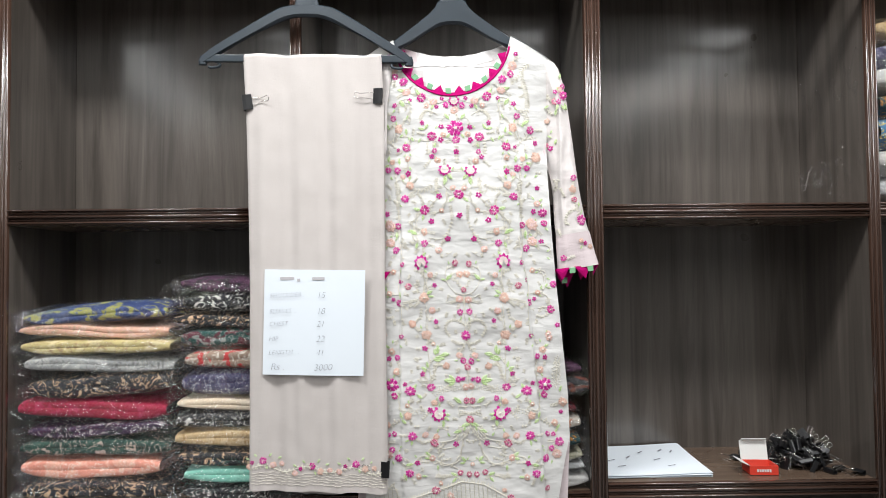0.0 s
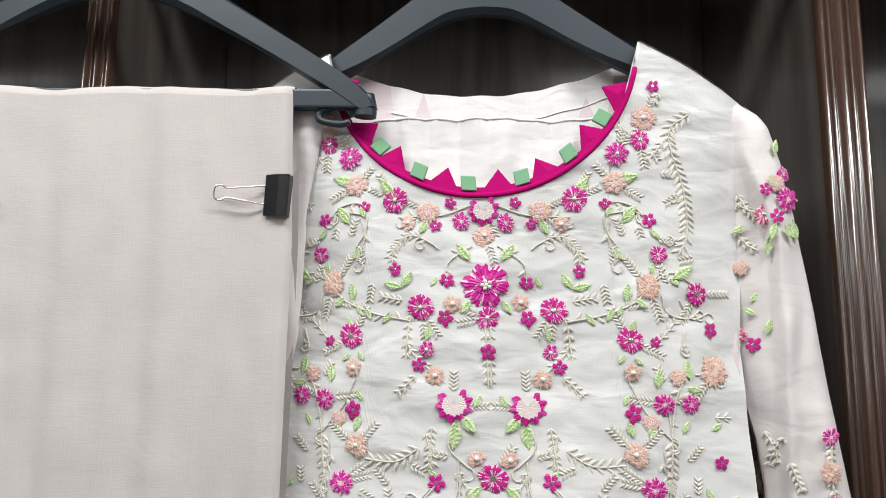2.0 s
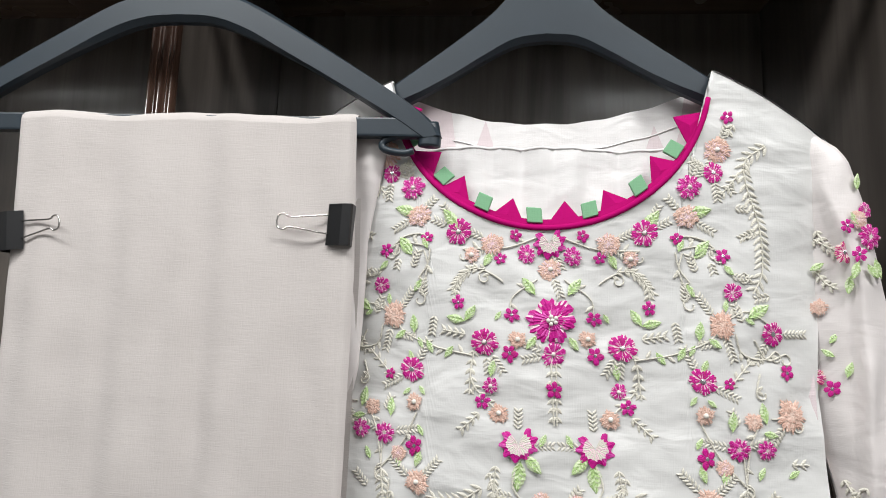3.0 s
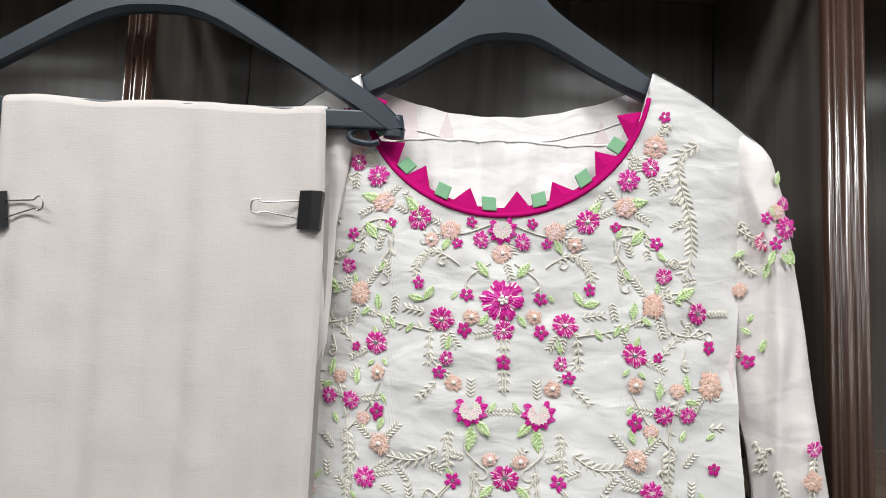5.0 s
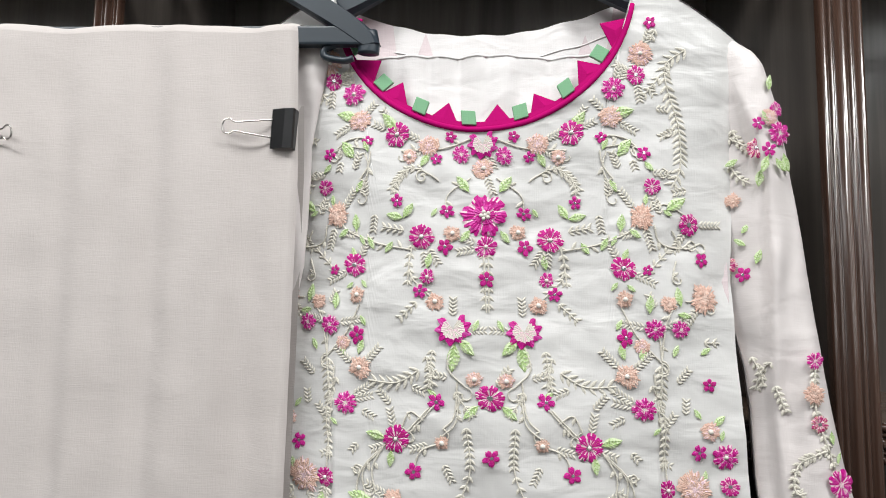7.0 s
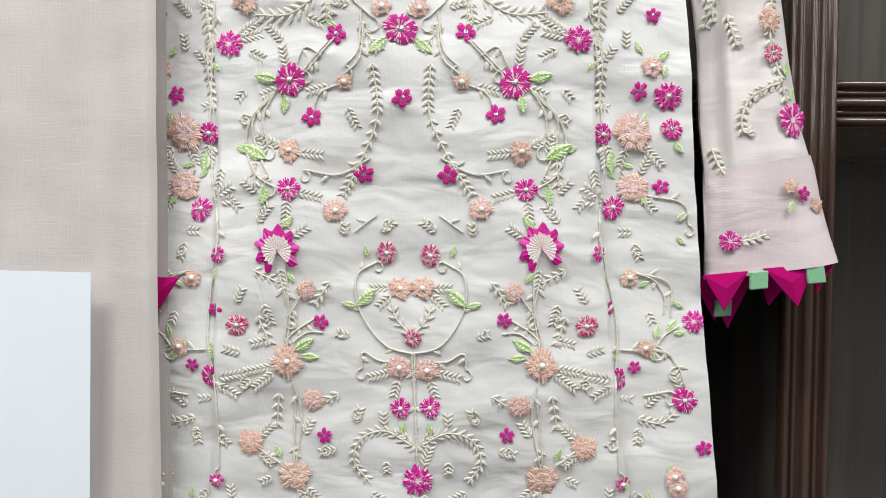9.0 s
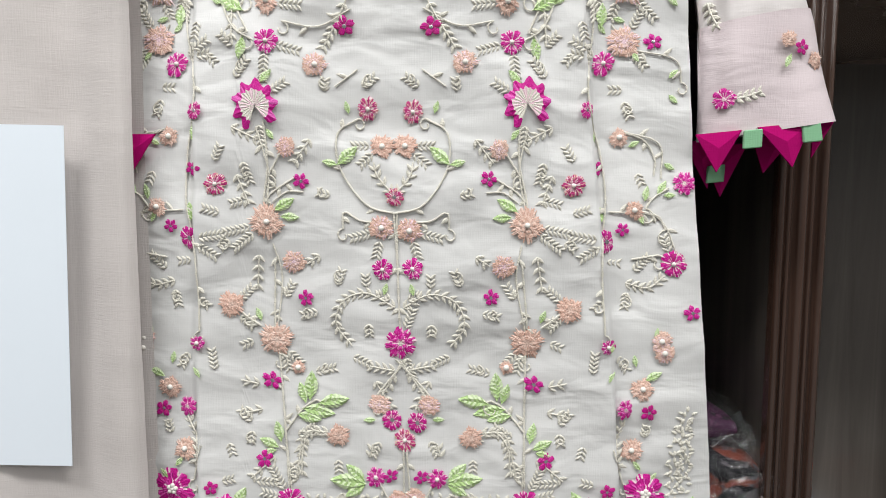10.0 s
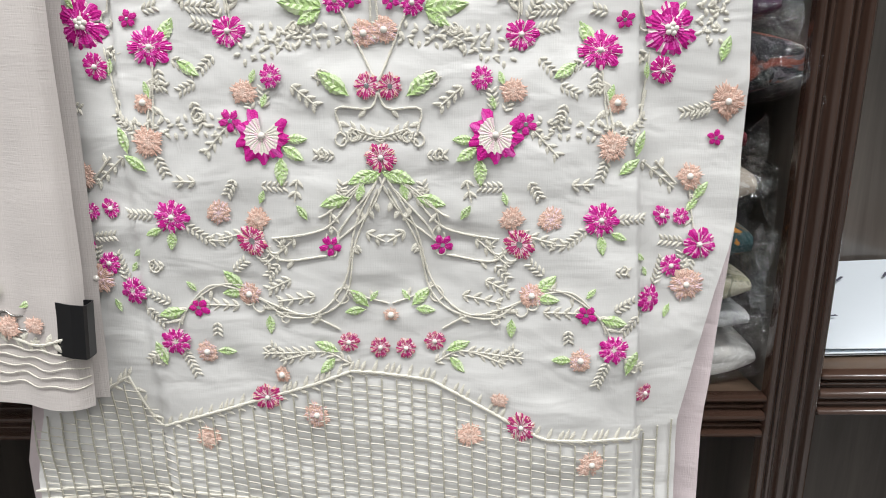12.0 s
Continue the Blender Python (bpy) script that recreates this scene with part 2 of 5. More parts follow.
def ring(r, k=8, rv=None):
    rv = r if rv is None else rv
    return [(r * math.cos(2 * math.pi * i / k), rv * math.sin(2 * math.pi * i / k)) for i in range(k)]


def spline(ctrl, n=12):
    """Catmull-Rom points through ctrl."""
    c = [Vector(p) for p in ctrl]
    c = [2 * c[0] - c[1]] + c + [2 * c[-1] - c[-2]]
    out = []
    for i in range(1, len(c) - 2):
        for k in range(n):
            t = k / n
            a, b, d, e = c[i - 1], c[i], c[i + 1], c[i + 2]
            out.append(0.5 * (2 * b + (d - a) * t + (2 * a - 5 * b + 4 * d - e) * t * t + (3 * b - a - 3 * d + e) * t ** 3))
    out.append(c[-2])
    return out


def grid(nu, nv, f, bm=None, mat_index=None):
    bm = bm or bmesh.new()
    vs = [[bm.verts.new(f(i / nu, j / nv)) for i in range(nu + 1)] for j in range(nv + 1)]
    for j in range(nv):
        for i in range(nu):
            fc = bm.faces.new((vs[j][i], vs[j][i + 1], vs[j + 1][i + 1], vs[j + 1][i]))
            fc.smooth = True
            if mat_index:
                fc.material_index = mat_index(i / nu, j / nv)
    return bm


def lerp_table(table, z):
    for (z0, a), (z1, b) in zip(table, table[1:]):
        if (z - z0) * (z - z1) <= 0:
            return a + (b - a) * (z - z0) / (z1 - z0)
    return table[0][1] if abs(z - table[0][0]) < abs(z - table[-1][0]) else table[-1][1]


# ---------------------------------------------------------------- room
def structure(name, bm, material, label, category):
    return tagged(part(name, bm, material), label, category, kind="structure")


structure("floor", box(-2.6, -5.6, -0.06, 2.6, 0.75, 0.0), FLOOR, "grey tiled shop floor", "floor")
structure("ceiling", box(-2.6, -5.6, 2.76, 2.6, 0.75, 2.84), CEIL, "flat ceiling out of view, darkened to mute reflections", "ceiling")
structure("wall_north", box(-2.6, 0.50, 0.0, 2.6, 0.62, 2.76), WALL, "painted wall behind the dark cabinet", "wall")
structure("wall_south", box(-2.6, -5.6, 0.0, 2.6, -5.5, 2.76), WALL, "plain painted shop wall", "wall")
structure("wall_west", box(-2.6, -5.5, 0.0, -2.5, 0.50, 2.76), WALL, "plain painted side wall", "wall")
structure("wall_east", box(2.5, -5.5, 0.0, 2.6, 0.50, 2.76), WALL, "plain painted side wall", "wall")

# ---------------------------------------------------------------- cabinet
FRONT, BACK = 0.062, 0.345
SHELF_Z, LOW_Z, TOP_Z = 1.387, 0.774, 2.005
SHELF_T = 0.034
UPRIGHTS = ((-1.030, -0.986), (-0.369, -0.343), (0.2865, 0.3255), (0.920, 0.946), (1.560, 1.590))
# the cabinet stands turned a little against the garments
TURNED = Matrix.Translation((0.322, 0.062, 0)) @ Matrix.Rotation(math.radians(3.6), 4, "Z") @ Matrix.Translation((-0.322, -0.062, 0))
cabinet = tagged(empty("display_cabinet", 0.25, 0.2, 0), "dark wood-grain open shelving cabinet with polished fluted edges", "cabinet")


def cab(name, bm, material, label=""):
    ob = part(name, bm, material, cabinet, label)
    ob.matrix_parent_inverse = cabinet.matrix_world.inverted()
    return ob


def fluted(x0, x1, z0, z1, upright=True):
    """A moulding with rounded flutes, as wide as the board edge that it covers."""
    w = (x1 - x0) if upright else (z1 - z0)
    prof = []
    for c, half, high in ((0.10, 0.09, 0.0085), (0.285, 0.055, 0.0055), (0.5, 0.115, 0.0095), (0.715, 0.055, 0.0055), (0.90, 0.09, 0.0085)):
        for q in range(7):
            g = q / 6 * math.pi
            prof.append((w * (c - half * math.cos(g)), 0.002 + (high - 0.002) * math.sin(g) ** 0.8))
    prof = [(0, 0)] + prof + [(w, 0)]
    bm = bmesh.new()
    n = 2
    rows = []
    for e in range(n):
        row = []
        for a, d in prof:
            y = FRONT - d
            if upright:
                row.append(bm.verts.new((x0 + a, y, z0 if e == 0 else z1)))
            else:
                row.append(bm.verts.new((x0 if e == 0 else x1, y, z0 + a)))
        rows.append(row)
    for j in range(len(prof) - 1):
        f = bm.faces.new((rows[0][j], rows[0][j + 1], rows[1][j + 1], rows[1][j]))
    bmesh.ops.recalc_face_normals(bm, faces=bm.faces[:])
    bm.faces.new(rows[0])
    bm.faces.new(rows[1][::-1])
    bmesh.ops.recalc_face_normals(bm, faces=bm.faces[:])
    return bm


for a, b in UPRIGHTS:
    cab("upright", box(a + 0.002, FRONT, 0.0, b - 0.002, BACK, 2.45), LAMINATE)
    smooth(cab("upright_moulding", fluted(a, b, 0.0, 2.45), MOULDING, "polished fluted upright moulding"))
cells = [(u[1], v[0]) for u, v in zip(UPRIGHTS, UPRIGHTS[1:])]
cells.insert(0, (-1.72, UPRIGHTS[0][0]))
for a, b in cells:
    cab("back_panel", box(a - 0.001, BACK - 0.012, 0.0, b + 0.001, BACK + 0.004, 2.45), LAMINATE)
    for z in (SHELF_Z, 0.745 if a < -0.9 else 0.757 if a < 0 else LOW_Z, TOP_Z, 0.12, 2.45):
        cab("shelf_board", box(a, FRONT, z - SHELF_T, b, BACK - 0.012, z), LAMINATE_X)
        smooth(cab("shelf_moulding", fluted(a, b, z - SHELF_T + 0.001, z + 0.001, False), MOULDING_X, "polished fluted shelf edge"))
cab("upright", box(-1.74, FRONT, 0.0, -1.72, BACK, 2.45), LAMINATE)
cabinet.matrix_basis = TURNED @ cabinet.matrix_basis


# ---------------------------------------------------------------- hangers
def hanger(name, cx, y, upper, lower, roll, bar, label):
    """A moulded plastic clothes hanger: one flat bevelled wishbone, neck, steel hook, and a trouser bar where it has one.
    upper, lower: the wishbone's edges, as (distance from the middle, height)."""
    apex = upper[0][1]
    h = tagged(empty(name, cx, y, apex), label, "clothes hanger", "hangers")
    inv = h.matrix_world.inverted()
    lean = Matrix.Translation((cx, y, apex)) @ Matrix.Rotation(math.radians(roll), 4, "Y") @ Matrix.Translation((-cx, -y, -apex))

    def p(nm, bm, mt, lab="", soft=True):
        o = part(nm, bm, mt, h, lab)
        if soft:
            smooth(o)
        o.matrix_parent_inverse = inv
        o.matrix_basis = lean
        return o

    up = spline([(a, 0, z) for a, z in upper], 10)
    lo = spline([(a, 0, z) for a, z in lower], 10)
    n = 34
    bm, rows = bmesh.new(), []
    for i in range(-n, n + 1):
        sg, t = (1 if i >= 0 else -1), abs(i) / n

        def at(line):
            k = t * (len(line) - 1)
            q = min(int(k), len(line) - 2)
            v = line[q].lerp(line[q + 1], k - q)
            return Vector((cx + sg * v.x, y, v.z))
        a, b = at(up), at(lo)
        m = (a - b) * (0.0030 / max(0.006, (a - b).length))
        rows.append([bm.verts.new(v) for v in (a + Vector((0, -0.0030, 0)), a - m + Vector((0, -0.0062, 0)), b + m * 1.6 + Vector((0, -0.0062, 0)), b + Vector((0, -0.0018, 0)),
                                               b + Vector((0, 0.0045, 0)), a + Vector((0, 0.0045, 0)))])
    for r0, r1 in zip(rows, rows[1:]):
        for k in range(6):
            bm.faces.new((r0[k], r0[(k + 1) % 6], r1[(k + 1) % 6], r1[k]))
    bm.faces.new(rows[0][::-1])
    bm.faces.new(rows[-1])
    bmesh.ops.recalc_face_normals(bm, faces=bm.faces[:])
    p("wishbone", bm, BLACK_PLASTIC, soft=False)
    tip, tipz = upper[-1]
    if bar:
        zb = bar
        for sg in (-1, 1):
            c2 = [(cx + sg * (tip - 0.012), y, tipz + 0.010), (cx + sg * (tip - 0.0095), y, tipz - 0.001), (cx + sg * (tip - 0.0095), y, tipz - 0.008)]
            p("arm_tip", sweep(spline(c2, 6), ring(0.0092, 12, 0.0062)), BLACK_PLASTIC)
            p("strap_hook", sweep(spline([(cx + sg * (tip - 0.030), y, zb - 0.004), (cx + sg * (tip - 0.046), y, zb - 0.010), (cx + sg * (tip - 0.046), y, zb - 0.017), (cx + sg * (tip - 0.030), y, zb - 0.020), (cx + sg * (tip - 0.022), y, zb - 0.018)], 5), ring(0.0030, 8)), BLACK_PLASTIC)
        p("trouser_bar", box(cx - tip + 0.014, y - 0.0055, zb - 0.008, cx + tip - 0.014, y + 0.0040, zb + 0.008, 0.0018), BLACK_PLASTIC, soft=False)
    wide = upper[0][0] or 0.030
    p("neck", sweep([(cx, y, apex - 0.016), (cx, y, apex + 0.004), (cx, y, apex + 0.030), (cx, y, apex + 0.044)],
                    lambda t: [(a * (1.0 - 0.45 * t), b) for a, b in ring(wide, 16, 0.0056)], up=(0, 1, 0)), BLACK_PLASTIC, soft=False)
    hk = [(cx, y, apex + 0.03), (cx, y, 1.875)]
    for k in range(9):
        a = -0.9 + k * 0.5
        hk.append((cx - 0.022 * math.sin(a), y, 1.935 - 0.022 * math.cos(a)))
    p("hook", sweep(spline(hk, 4), ring(0.0024, 6)), STEEL, "bright steel hook")
    return h


hanger("clothes_hanger", -0.320, -0.018, [(0.0, 1.826), (0.040, 1.822), (0.078, 1.808), (0.190, 1.739), (0.226, 1.7135), (0.236, 1.700)],
       [(0.0, 1.799), (0.030, 1.797), (0.062, 1.786), (0.125, 1.755), (0.190, 1.7165), (0.218, 1.697)], 1.8, 1.7062, "black plastic hanger holding folded beige trousers")
hanger("clothes_hanger", -0.006, 0.014, [(0.0, 1.838), (0.028, 1.836), (0.036, 1.823), (0.052, 1.8065), (0.088, 1.779), (0.126, 1.752), (0.165, 1.722)],
       [(0.0, 1.786), (0.026, 1.7825), (0.054, 1.7685), (0.080, 1.753), (0.105, 1.739), (0.126, 1.728), (0.165, 1.706)], 0.0, None, "black plastic hanger inside the embroidered tunic")

# rail above, on which the hangers hang
rail = tagged(empty("hanging_rail", 0, -0.004, 1.95), "steel hanging rail in front of the cabinet", "rail")
o = part("tube", sweep([(-1.05, -0.004, 1.944), (0, -0.004, 1.944), (0.92, -0.004, 1.944)], ring(0.011, 14), up=(0, 0, 1)), STEEL, rail)
smooth(o).matrix_parent_inverse = rail.matrix_world.inverted()
for x in (-1.05, 0.92):
    o = part("bracket", box(x - 0.01, -0.016, 1.93, x + 0.01, FRONT - 0.004, 1.958, 0.003), STEEL, rail)
    o.matrix_parent_inverse = rail.matrix_world.inverted()


# ---------------------------------------------------------------- tunic
HEM = 0.655


def axis(z):
    return 0.040 * (1.55 - z)


WIDTH = [(1.76, 0.228), (1.69, 0.226), (1.62, 0.206), (1.52, 0.196), (1.447, 0.194), (1.339, 0.195), (1.217, 0.199), (1.096, 0.205), (0.976, 0.2115), (0.89, 0.2105), (0.82, 0.193), (0.76, 0.180), (0.655, 0.180)]


def flare(z, uu):
    """The slit opens to one side towards the hem."""
    return uu * 0.064 * max(0.0, min(1.0, (0.96 - z) / 0.25)) if uu < 0 else 0.0


FOLD = [(1.75, 0.124), (1.30, 0.128), (1.20, 0.134), (1.09, 0.142), (0.90, 0.148), (0.70, 0.153)]


def fold_at(z):
    """Distance from the middle to the pressed fold, behind which the side panel lies deeper."""
    return lerp_table(FOLD, z)


def front_y(x, z):
    """Depth of the tunic's front cloth, with slack folds that follow the hang and puckers round the stitching."""
    u = (x - axis(z)) / lerp_table(WIDTH, z)
    y = -0.013 + (0.012 + 0.020 * max(0.0, min(1.0, (z - 1.38) / 0.12))) * min(1.0, abs(u)) ** 2.6
    low = max(0.0, min(1.0, (1.6 - z) / 0.5))
    y += 0.0050 * low * math.sin(9.5 * x + 0.8 + 0.6 * math.sin(4 * z)) * (0.5 + 0.5 * low)
    y += 0.0085 * noise.noise(Vector((x * 10, 3.1, z * 6)))
    y += (0.0068 if x > axis(z) else 0.0035) * max(0.0, min(1.0, 0.5 + (abs(x - axis(z)) - fold_at(z)) / 0.0016)) * max(0.0, min(1.0, (1.47 - z) / 0.16))
    y += 0.0025 * noise.noise(Vector((x * 24, 7.7, z * 38)))
    y += 0.0005 * noise.noise(Vector((x * 70, 1.7, z * 170)))
    return y


def neck_top(x):
    d = abs(x + 0.006)
    if d < 0.1255:
        return 1.748 - 0.127 * math.sqrt(1 - (d / 0.126) ** 2)
    return 1.748 - 0.058 * (max(0.0, d - 0.126) / 0.100) ** 1.15


def front_point(u, v):
    uu = u * 2 - 1
    x0 = -0.006 + uu * 0.226
    zt = neck_top(x0)
    z = zt + (HEM - zt) * v
    k = min(1.0, max(0.0, (zt - z) / 0.12))
    w = lerp_table(WIDTH, z)
    # columns of the weave crowd at the fold, so that its edge is crisp
    a, f = abs(uu), fold_at(z) / w
    a = a / 0.725 * (f - 0.0045) if a < 0.7251 else f + 0.0045 + (a - 0.7375) / 0.2625 * (1 - f - 0.0045)
    ux = math.copysign(a, uu)
    x = x0 * (1 - k) + (axis(z) + ux * w + flare(z, ux)) * k
    return Vector((x, front_y(x, z), z))


def back_point(u, v):
    uu = u * 2 - 1
    x0 = -0.006 + uu * 0.226
    d = abs(x0 + 0.006)
    zt = 1.7195 + 0.0285 * (d / 0.126) ** 2 if d < 0.126 else neck_top(x0)
    hem = HEM - 0.012
    z = zt + (hem - zt) * v
    k = min(1.0, max(0.0, (zt - z) / 0.12))
    wide = 0.019 * max(0.0, min(1.0, (0.90 - z) / 0.13)) - 0.003 * max(0.0, min(1.0, (z - 0.92) / 0.05))
    x = x0 * (1 - k) + (axis(z) + uu * (lerp_table(WIDTH, z) + wide) + flare(z, uu)) * k
    return Vector((x, 0.036 - 0.009 * min(1.0, v / 0.2) - 0.009 * abs(uu) ** 2 - 0.004 * max(0.0, -uu) + 0.004 * noise.noise(Vector((x * 9, 9.1, z * 5))), z))


tunic = tagged(empty("embroidered_tunic", 0, 0.01, 1.72), "ivory silk tunic with pink floral embroidery, on a hanger", "tunic")
TINV = Matrix.Translation((0, -0.01, -1.72))


def tun(name, bm, material, label=""):
    o = part(name, bm, material, tunic, label)
    o.matrix_parent_inverse = TINV
    return o


tun("front_panel", grid(160, 300, front_point), SILK)
tun("back_panel", grid(50, 60, back_point), LILAC, "pale lilac back panel")


def band_point(u, v):
    p = back_point(0.5 + (u - 0.5) * 0.57, 0)
    return Vector((p.x, 0.032 + 0.0016 * math.sin(u * 47) + 0.001 * math.sin(u * 23), p.z - v * 0.040))


tun("neck_facing", grid(40, 4, band_point), LINING, "white inner neck facing")


def lining_point(u, v):
    x = -0.115 + u * 0.212
    return Vector((x, 0.005 + 0.003 * math.sin(u * 17 + 1) + 0.0035 * abs(math.sin(u * 26)) ** 4 + 0.003 * noise.noise(Vector((x * 60, 0, v * 4))), 1.689 + 0.002 * math.sin(u * 5) - v * 0.16))


tun("inner_lining", grid(50, 20, lining_point), LINING, "white pleated lining inside the neck")
smooth(tun("lining_hem", sweep([lining_point(i / 40, 0) + Vector((0, 0.0004, 0)) for i in range(41)], ring(0.0013, 6)), LINING))
smooth(tun("facing_seam", sweep([band_point(i / 40, 0.62) + Vector((0, -0.0002, 0)) for i in range(41)], ring(0.0007, 5)), LINING))



def shoulder_fold(side):
    def f(u, v):
        c = 0.785 + 0.213 * u
        c = c if side > 0 else 1 - c
        a, b = front_point(c, 0), back_point(c, 0)
        return a.lerp(b, v) + Vector((0, -0.001 * (1 - v), 0.004 * math.sin(v * math.pi) + 0.0005))
    tun("shoulder", grid(24, 6, f), SILK)


shoulder_fold(1)
shoulder_fold(-1)

# sleeves: rows of (z, inner x, outer x)
SLEEVE = [(1.7125, 0.184, 0.187), (1.704, 0.168, 0.201), (1.692, 0.164, 0.217), (1.680, 0.166, 0.225), (1.647, 0.174, 0.235), (1.609, 0.182, 0.2425), (1.51, 0.188, 0.2545), (1.436, 0.207, 0.263), (1.40, 0.211, 0.269), (1.351, 0.212, 0.278), (1.319, 0.215, 0.287), (1.25, 0.218, 0.3045)]


def sleeve_at(z, k):
    rows = [(r[0], r[k]) for r in SLEEVE]
    return lerp_table(rows, z)


def make_sleeve(side):
    def f(u, v, zt=1.712, zb=1.25):
        a = u * 2 * math.pi
        slant = 0.013 * (math.cos(a) if side > 0 else -math.cos(a))
        z = zt + (zb - zt) * v + slant * v * 0.5
        i, o_ = sleeve_at(z, 1), sleeve_at(z, 2)
        c, h = (i + o_) / 2, (o_ - i) / 2
        x = c + h * math.cos(a)
        dep = 0.016 if side > 0 else 0.008
        y0 = 0.020 if side > 0 else -0.006
        y = y0 + dep * math.sin(a) * (0.75 + 0.4 * v)
        y += 0.006 * noise.noise(Vector((x * 34, side * 5, z * 8))) + 0.004 * math.sin(60 * x + 14 * z) * (0.3 + v * 0.7) + 0.003 * noise.noise(Vector((x * 70, 4, z * 26)))
        if side > 0 and math.sin(a) < 0:
            # the inner half is tucked behind a long soft fold
            edge = lerp_table([(1.66, 0.200), (1.58, 0.222), (1.44, 0.222), (1.34, 0.226), (1.25, 0.232)], z)
            y += 0.010 * max(0.0, min(1.0, 0.5 - (x - edge) / 0.005)) * max(0.0, min(1.0, (1.68 - z) / 0.06)) * max(0.0, min(1.0, (z - 1.24) / 0.12))
        if side < 0:
            x = -x + 0.030 + 0.020 * v
        return Vector((x, y, z))
    tun("sleeve", grid(84, 110, f), SLEEVE_SILK, "sheer blush silk sleeve")
    return f


sleeve_right = make_sleeve(1)
sleeve_left = make_sleeve(-1)

# ---------------------------------------------------------------- trousers
trousers = tagged(empty("folded_trousers", -0.30, -0.02, 1.71), "beige crepe trousers folded over a hanger bar", "trousers")
RINV = trousers.matrix_world.inverted()
TL = [(1.72, -0.460), (1.586, -0.453), (1.222, -0.446), (0.77, -0.445)]
TR = [(1.72, -0.157), (1.581, -0.152), (1.22, -0.153), (0.86, -0.150), (0.77, -0.1525)]


def trouser_point(layer):
    def f(u, v):
        if layer == 0:
            zb = 0.782 - 0.006 * u
        else:
            zb = 0.772 + 0.004 * math.sin(u * 9)
        z = 1.7075 + (zb - 1.7075) * v - 0.0095 * (u - 0.45) * (1 - v) + 0.0012 * math.sin(u * 14) * (1 - v)
        l, r = lerp_table(TL, z), lerp_table(TR, z)
        x = l + (r - l) * u
        fall = min(1.0, (1.715 - z) / 0.30)
        y = -0.027 if layer == 0 else -0.007
        y -= (0.0040 * math.sin(u * 21 + 1.2 * math.sin(z * 3)) + 0.0010 * math.sin(u * 47 + 2) + 0.0012 * noise.noise(Vector((u * 16, 5, z * 1.3)))) * (0.3 + 0.7 * fall)
        y -= 0.0012 * noise.noise(Vector((x * 40, 8, z * 22)))
        y += 0.0025 * noise.noise(Vector((x * 14, 2 + layer, z * 3.2))) * fall
        e = min(u, 1 - u)
        if layer == 0:
            y += 0.0045 * max(0, 1 - e / 0.02) ** 2
        return Vector((x, y, z))
    return f


for k, nm in ((0, "front_leg"), (1, "rear_leg")):
    o = part(nm, grid(90, 150, trouser_point(k)), BEIGE, trousers)
    o.matrix_parent_inverse = RINV


def top_fold(u, v):
    p0, p1 = trouser_point(0)(u, 0), trouser_point(1)(u, 0)
    a = v * math.pi
    return Vector((p0.x, (p0.y + p1.y) / 2 - (p1.y - p0.y) / 2 * math.cos(a), p0.z + 0.009 * math.sin(a)))


o = part("top_fold", grid(90, 8, top_fold), BEIGE, trousers)
o.matrix_parent_inverse = RINV


# ---------------------------------------------------------------- binder clips
def binder_clip_meshes():
    """Black folded spring body and two bent wire handles; built along +x, jaws at the origin, 32 mm wide in z."""
    w = 0.0165
    prof = [(0.0, -0.0012), (0.012, -0.0055), (0.0195, -0.0062), (0.0205, -0.0040), (0.0205, 0.0040), (0.0195, 0.0062), (0.012, 0.0055), (0.0, 0.0012)]
    bm = bmesh.new()
    t = 0.0007
    outer = [[bm.verts.new((x, y, s * w)) for x, y in prof] for s in (-1, 1)]
    inner = [[bm.verts.new((max(0.0004, x - t), y * 0.86, s * w)) for x, y in prof] for s in (-1, 1)]
    n = len(prof)
    for j in range(n - 1):
        bm.faces.new((outer[0][j], outer[0][j + 1], outer[1][j + 1], outer[1][j]))
        bm.faces.new((inner[1][j], inner[1][j + 1], inner[0][j + 1], inner[0][j]))
        for e in (0, 1):
            bm.faces.new((outer[e][j], inner[e][j], inner[e][j + 1], outer[e][j + 1]))
    bmesh.ops.recalc_face_normals(bm, faces=bm.faces[:])
    body = bpy.data.meshes.new("clip_body")
    bm.to_mesh(body)
    bm.free()
    body.materials.append(CLIP_BLACK)
    # handle: two legs that close to a rounded loop, reaching over the cloth
    ctrl = [(0.0, 0, 0.0075), (-0.016, 0, 0.0055), (-0.030, 0, 0.0040), (-0.034, 0, 0.0062), (-0.0385, 0, 0.0050), (-0.0400, 0, 0.0), (-0.0385, 0, -0.0050), (-0.034, 0, -0.0062), (-0.030, 0, -0.0040), (-0.016, 0, -0.0055), (0.0, 0, -0.0075)]
    bm = sweep(spline(ctrl, 5), ring(0.0008, 6))
    wire = bpy.data.meshes.new("clip_wire")
    bm.to_mesh(wire)
    bm.free()
    wire.materials.append(STEEL)
    for p in wire.polygons:
        p.use_smooth = True
    return body, wire


CLIP_BODY, CLIP_WIRE = binder_clip_meshes()


def binder_clip(m, label, wires=(True, True), group="binder clips", open_angle=9.0):
    c = tagged(empty("binder_clip"), label, "binder clip", group)
    c.matrix_world = m
    b = new("spring_body", CLIP_BODY)
    b.parent = c
    for s, on in zip((-1, 1), wires):
        if on:
            o = new("wire_handle", CLIP_WIRE)
            o.parent = c
            o["label"] = "bent steel wire handle"
            o.matrix_basis = Matrix.Translation((0.001, s * 0.0022, 0)) @ pose(0, 0, 0, 0, 0, -s * open_angle)
    return c


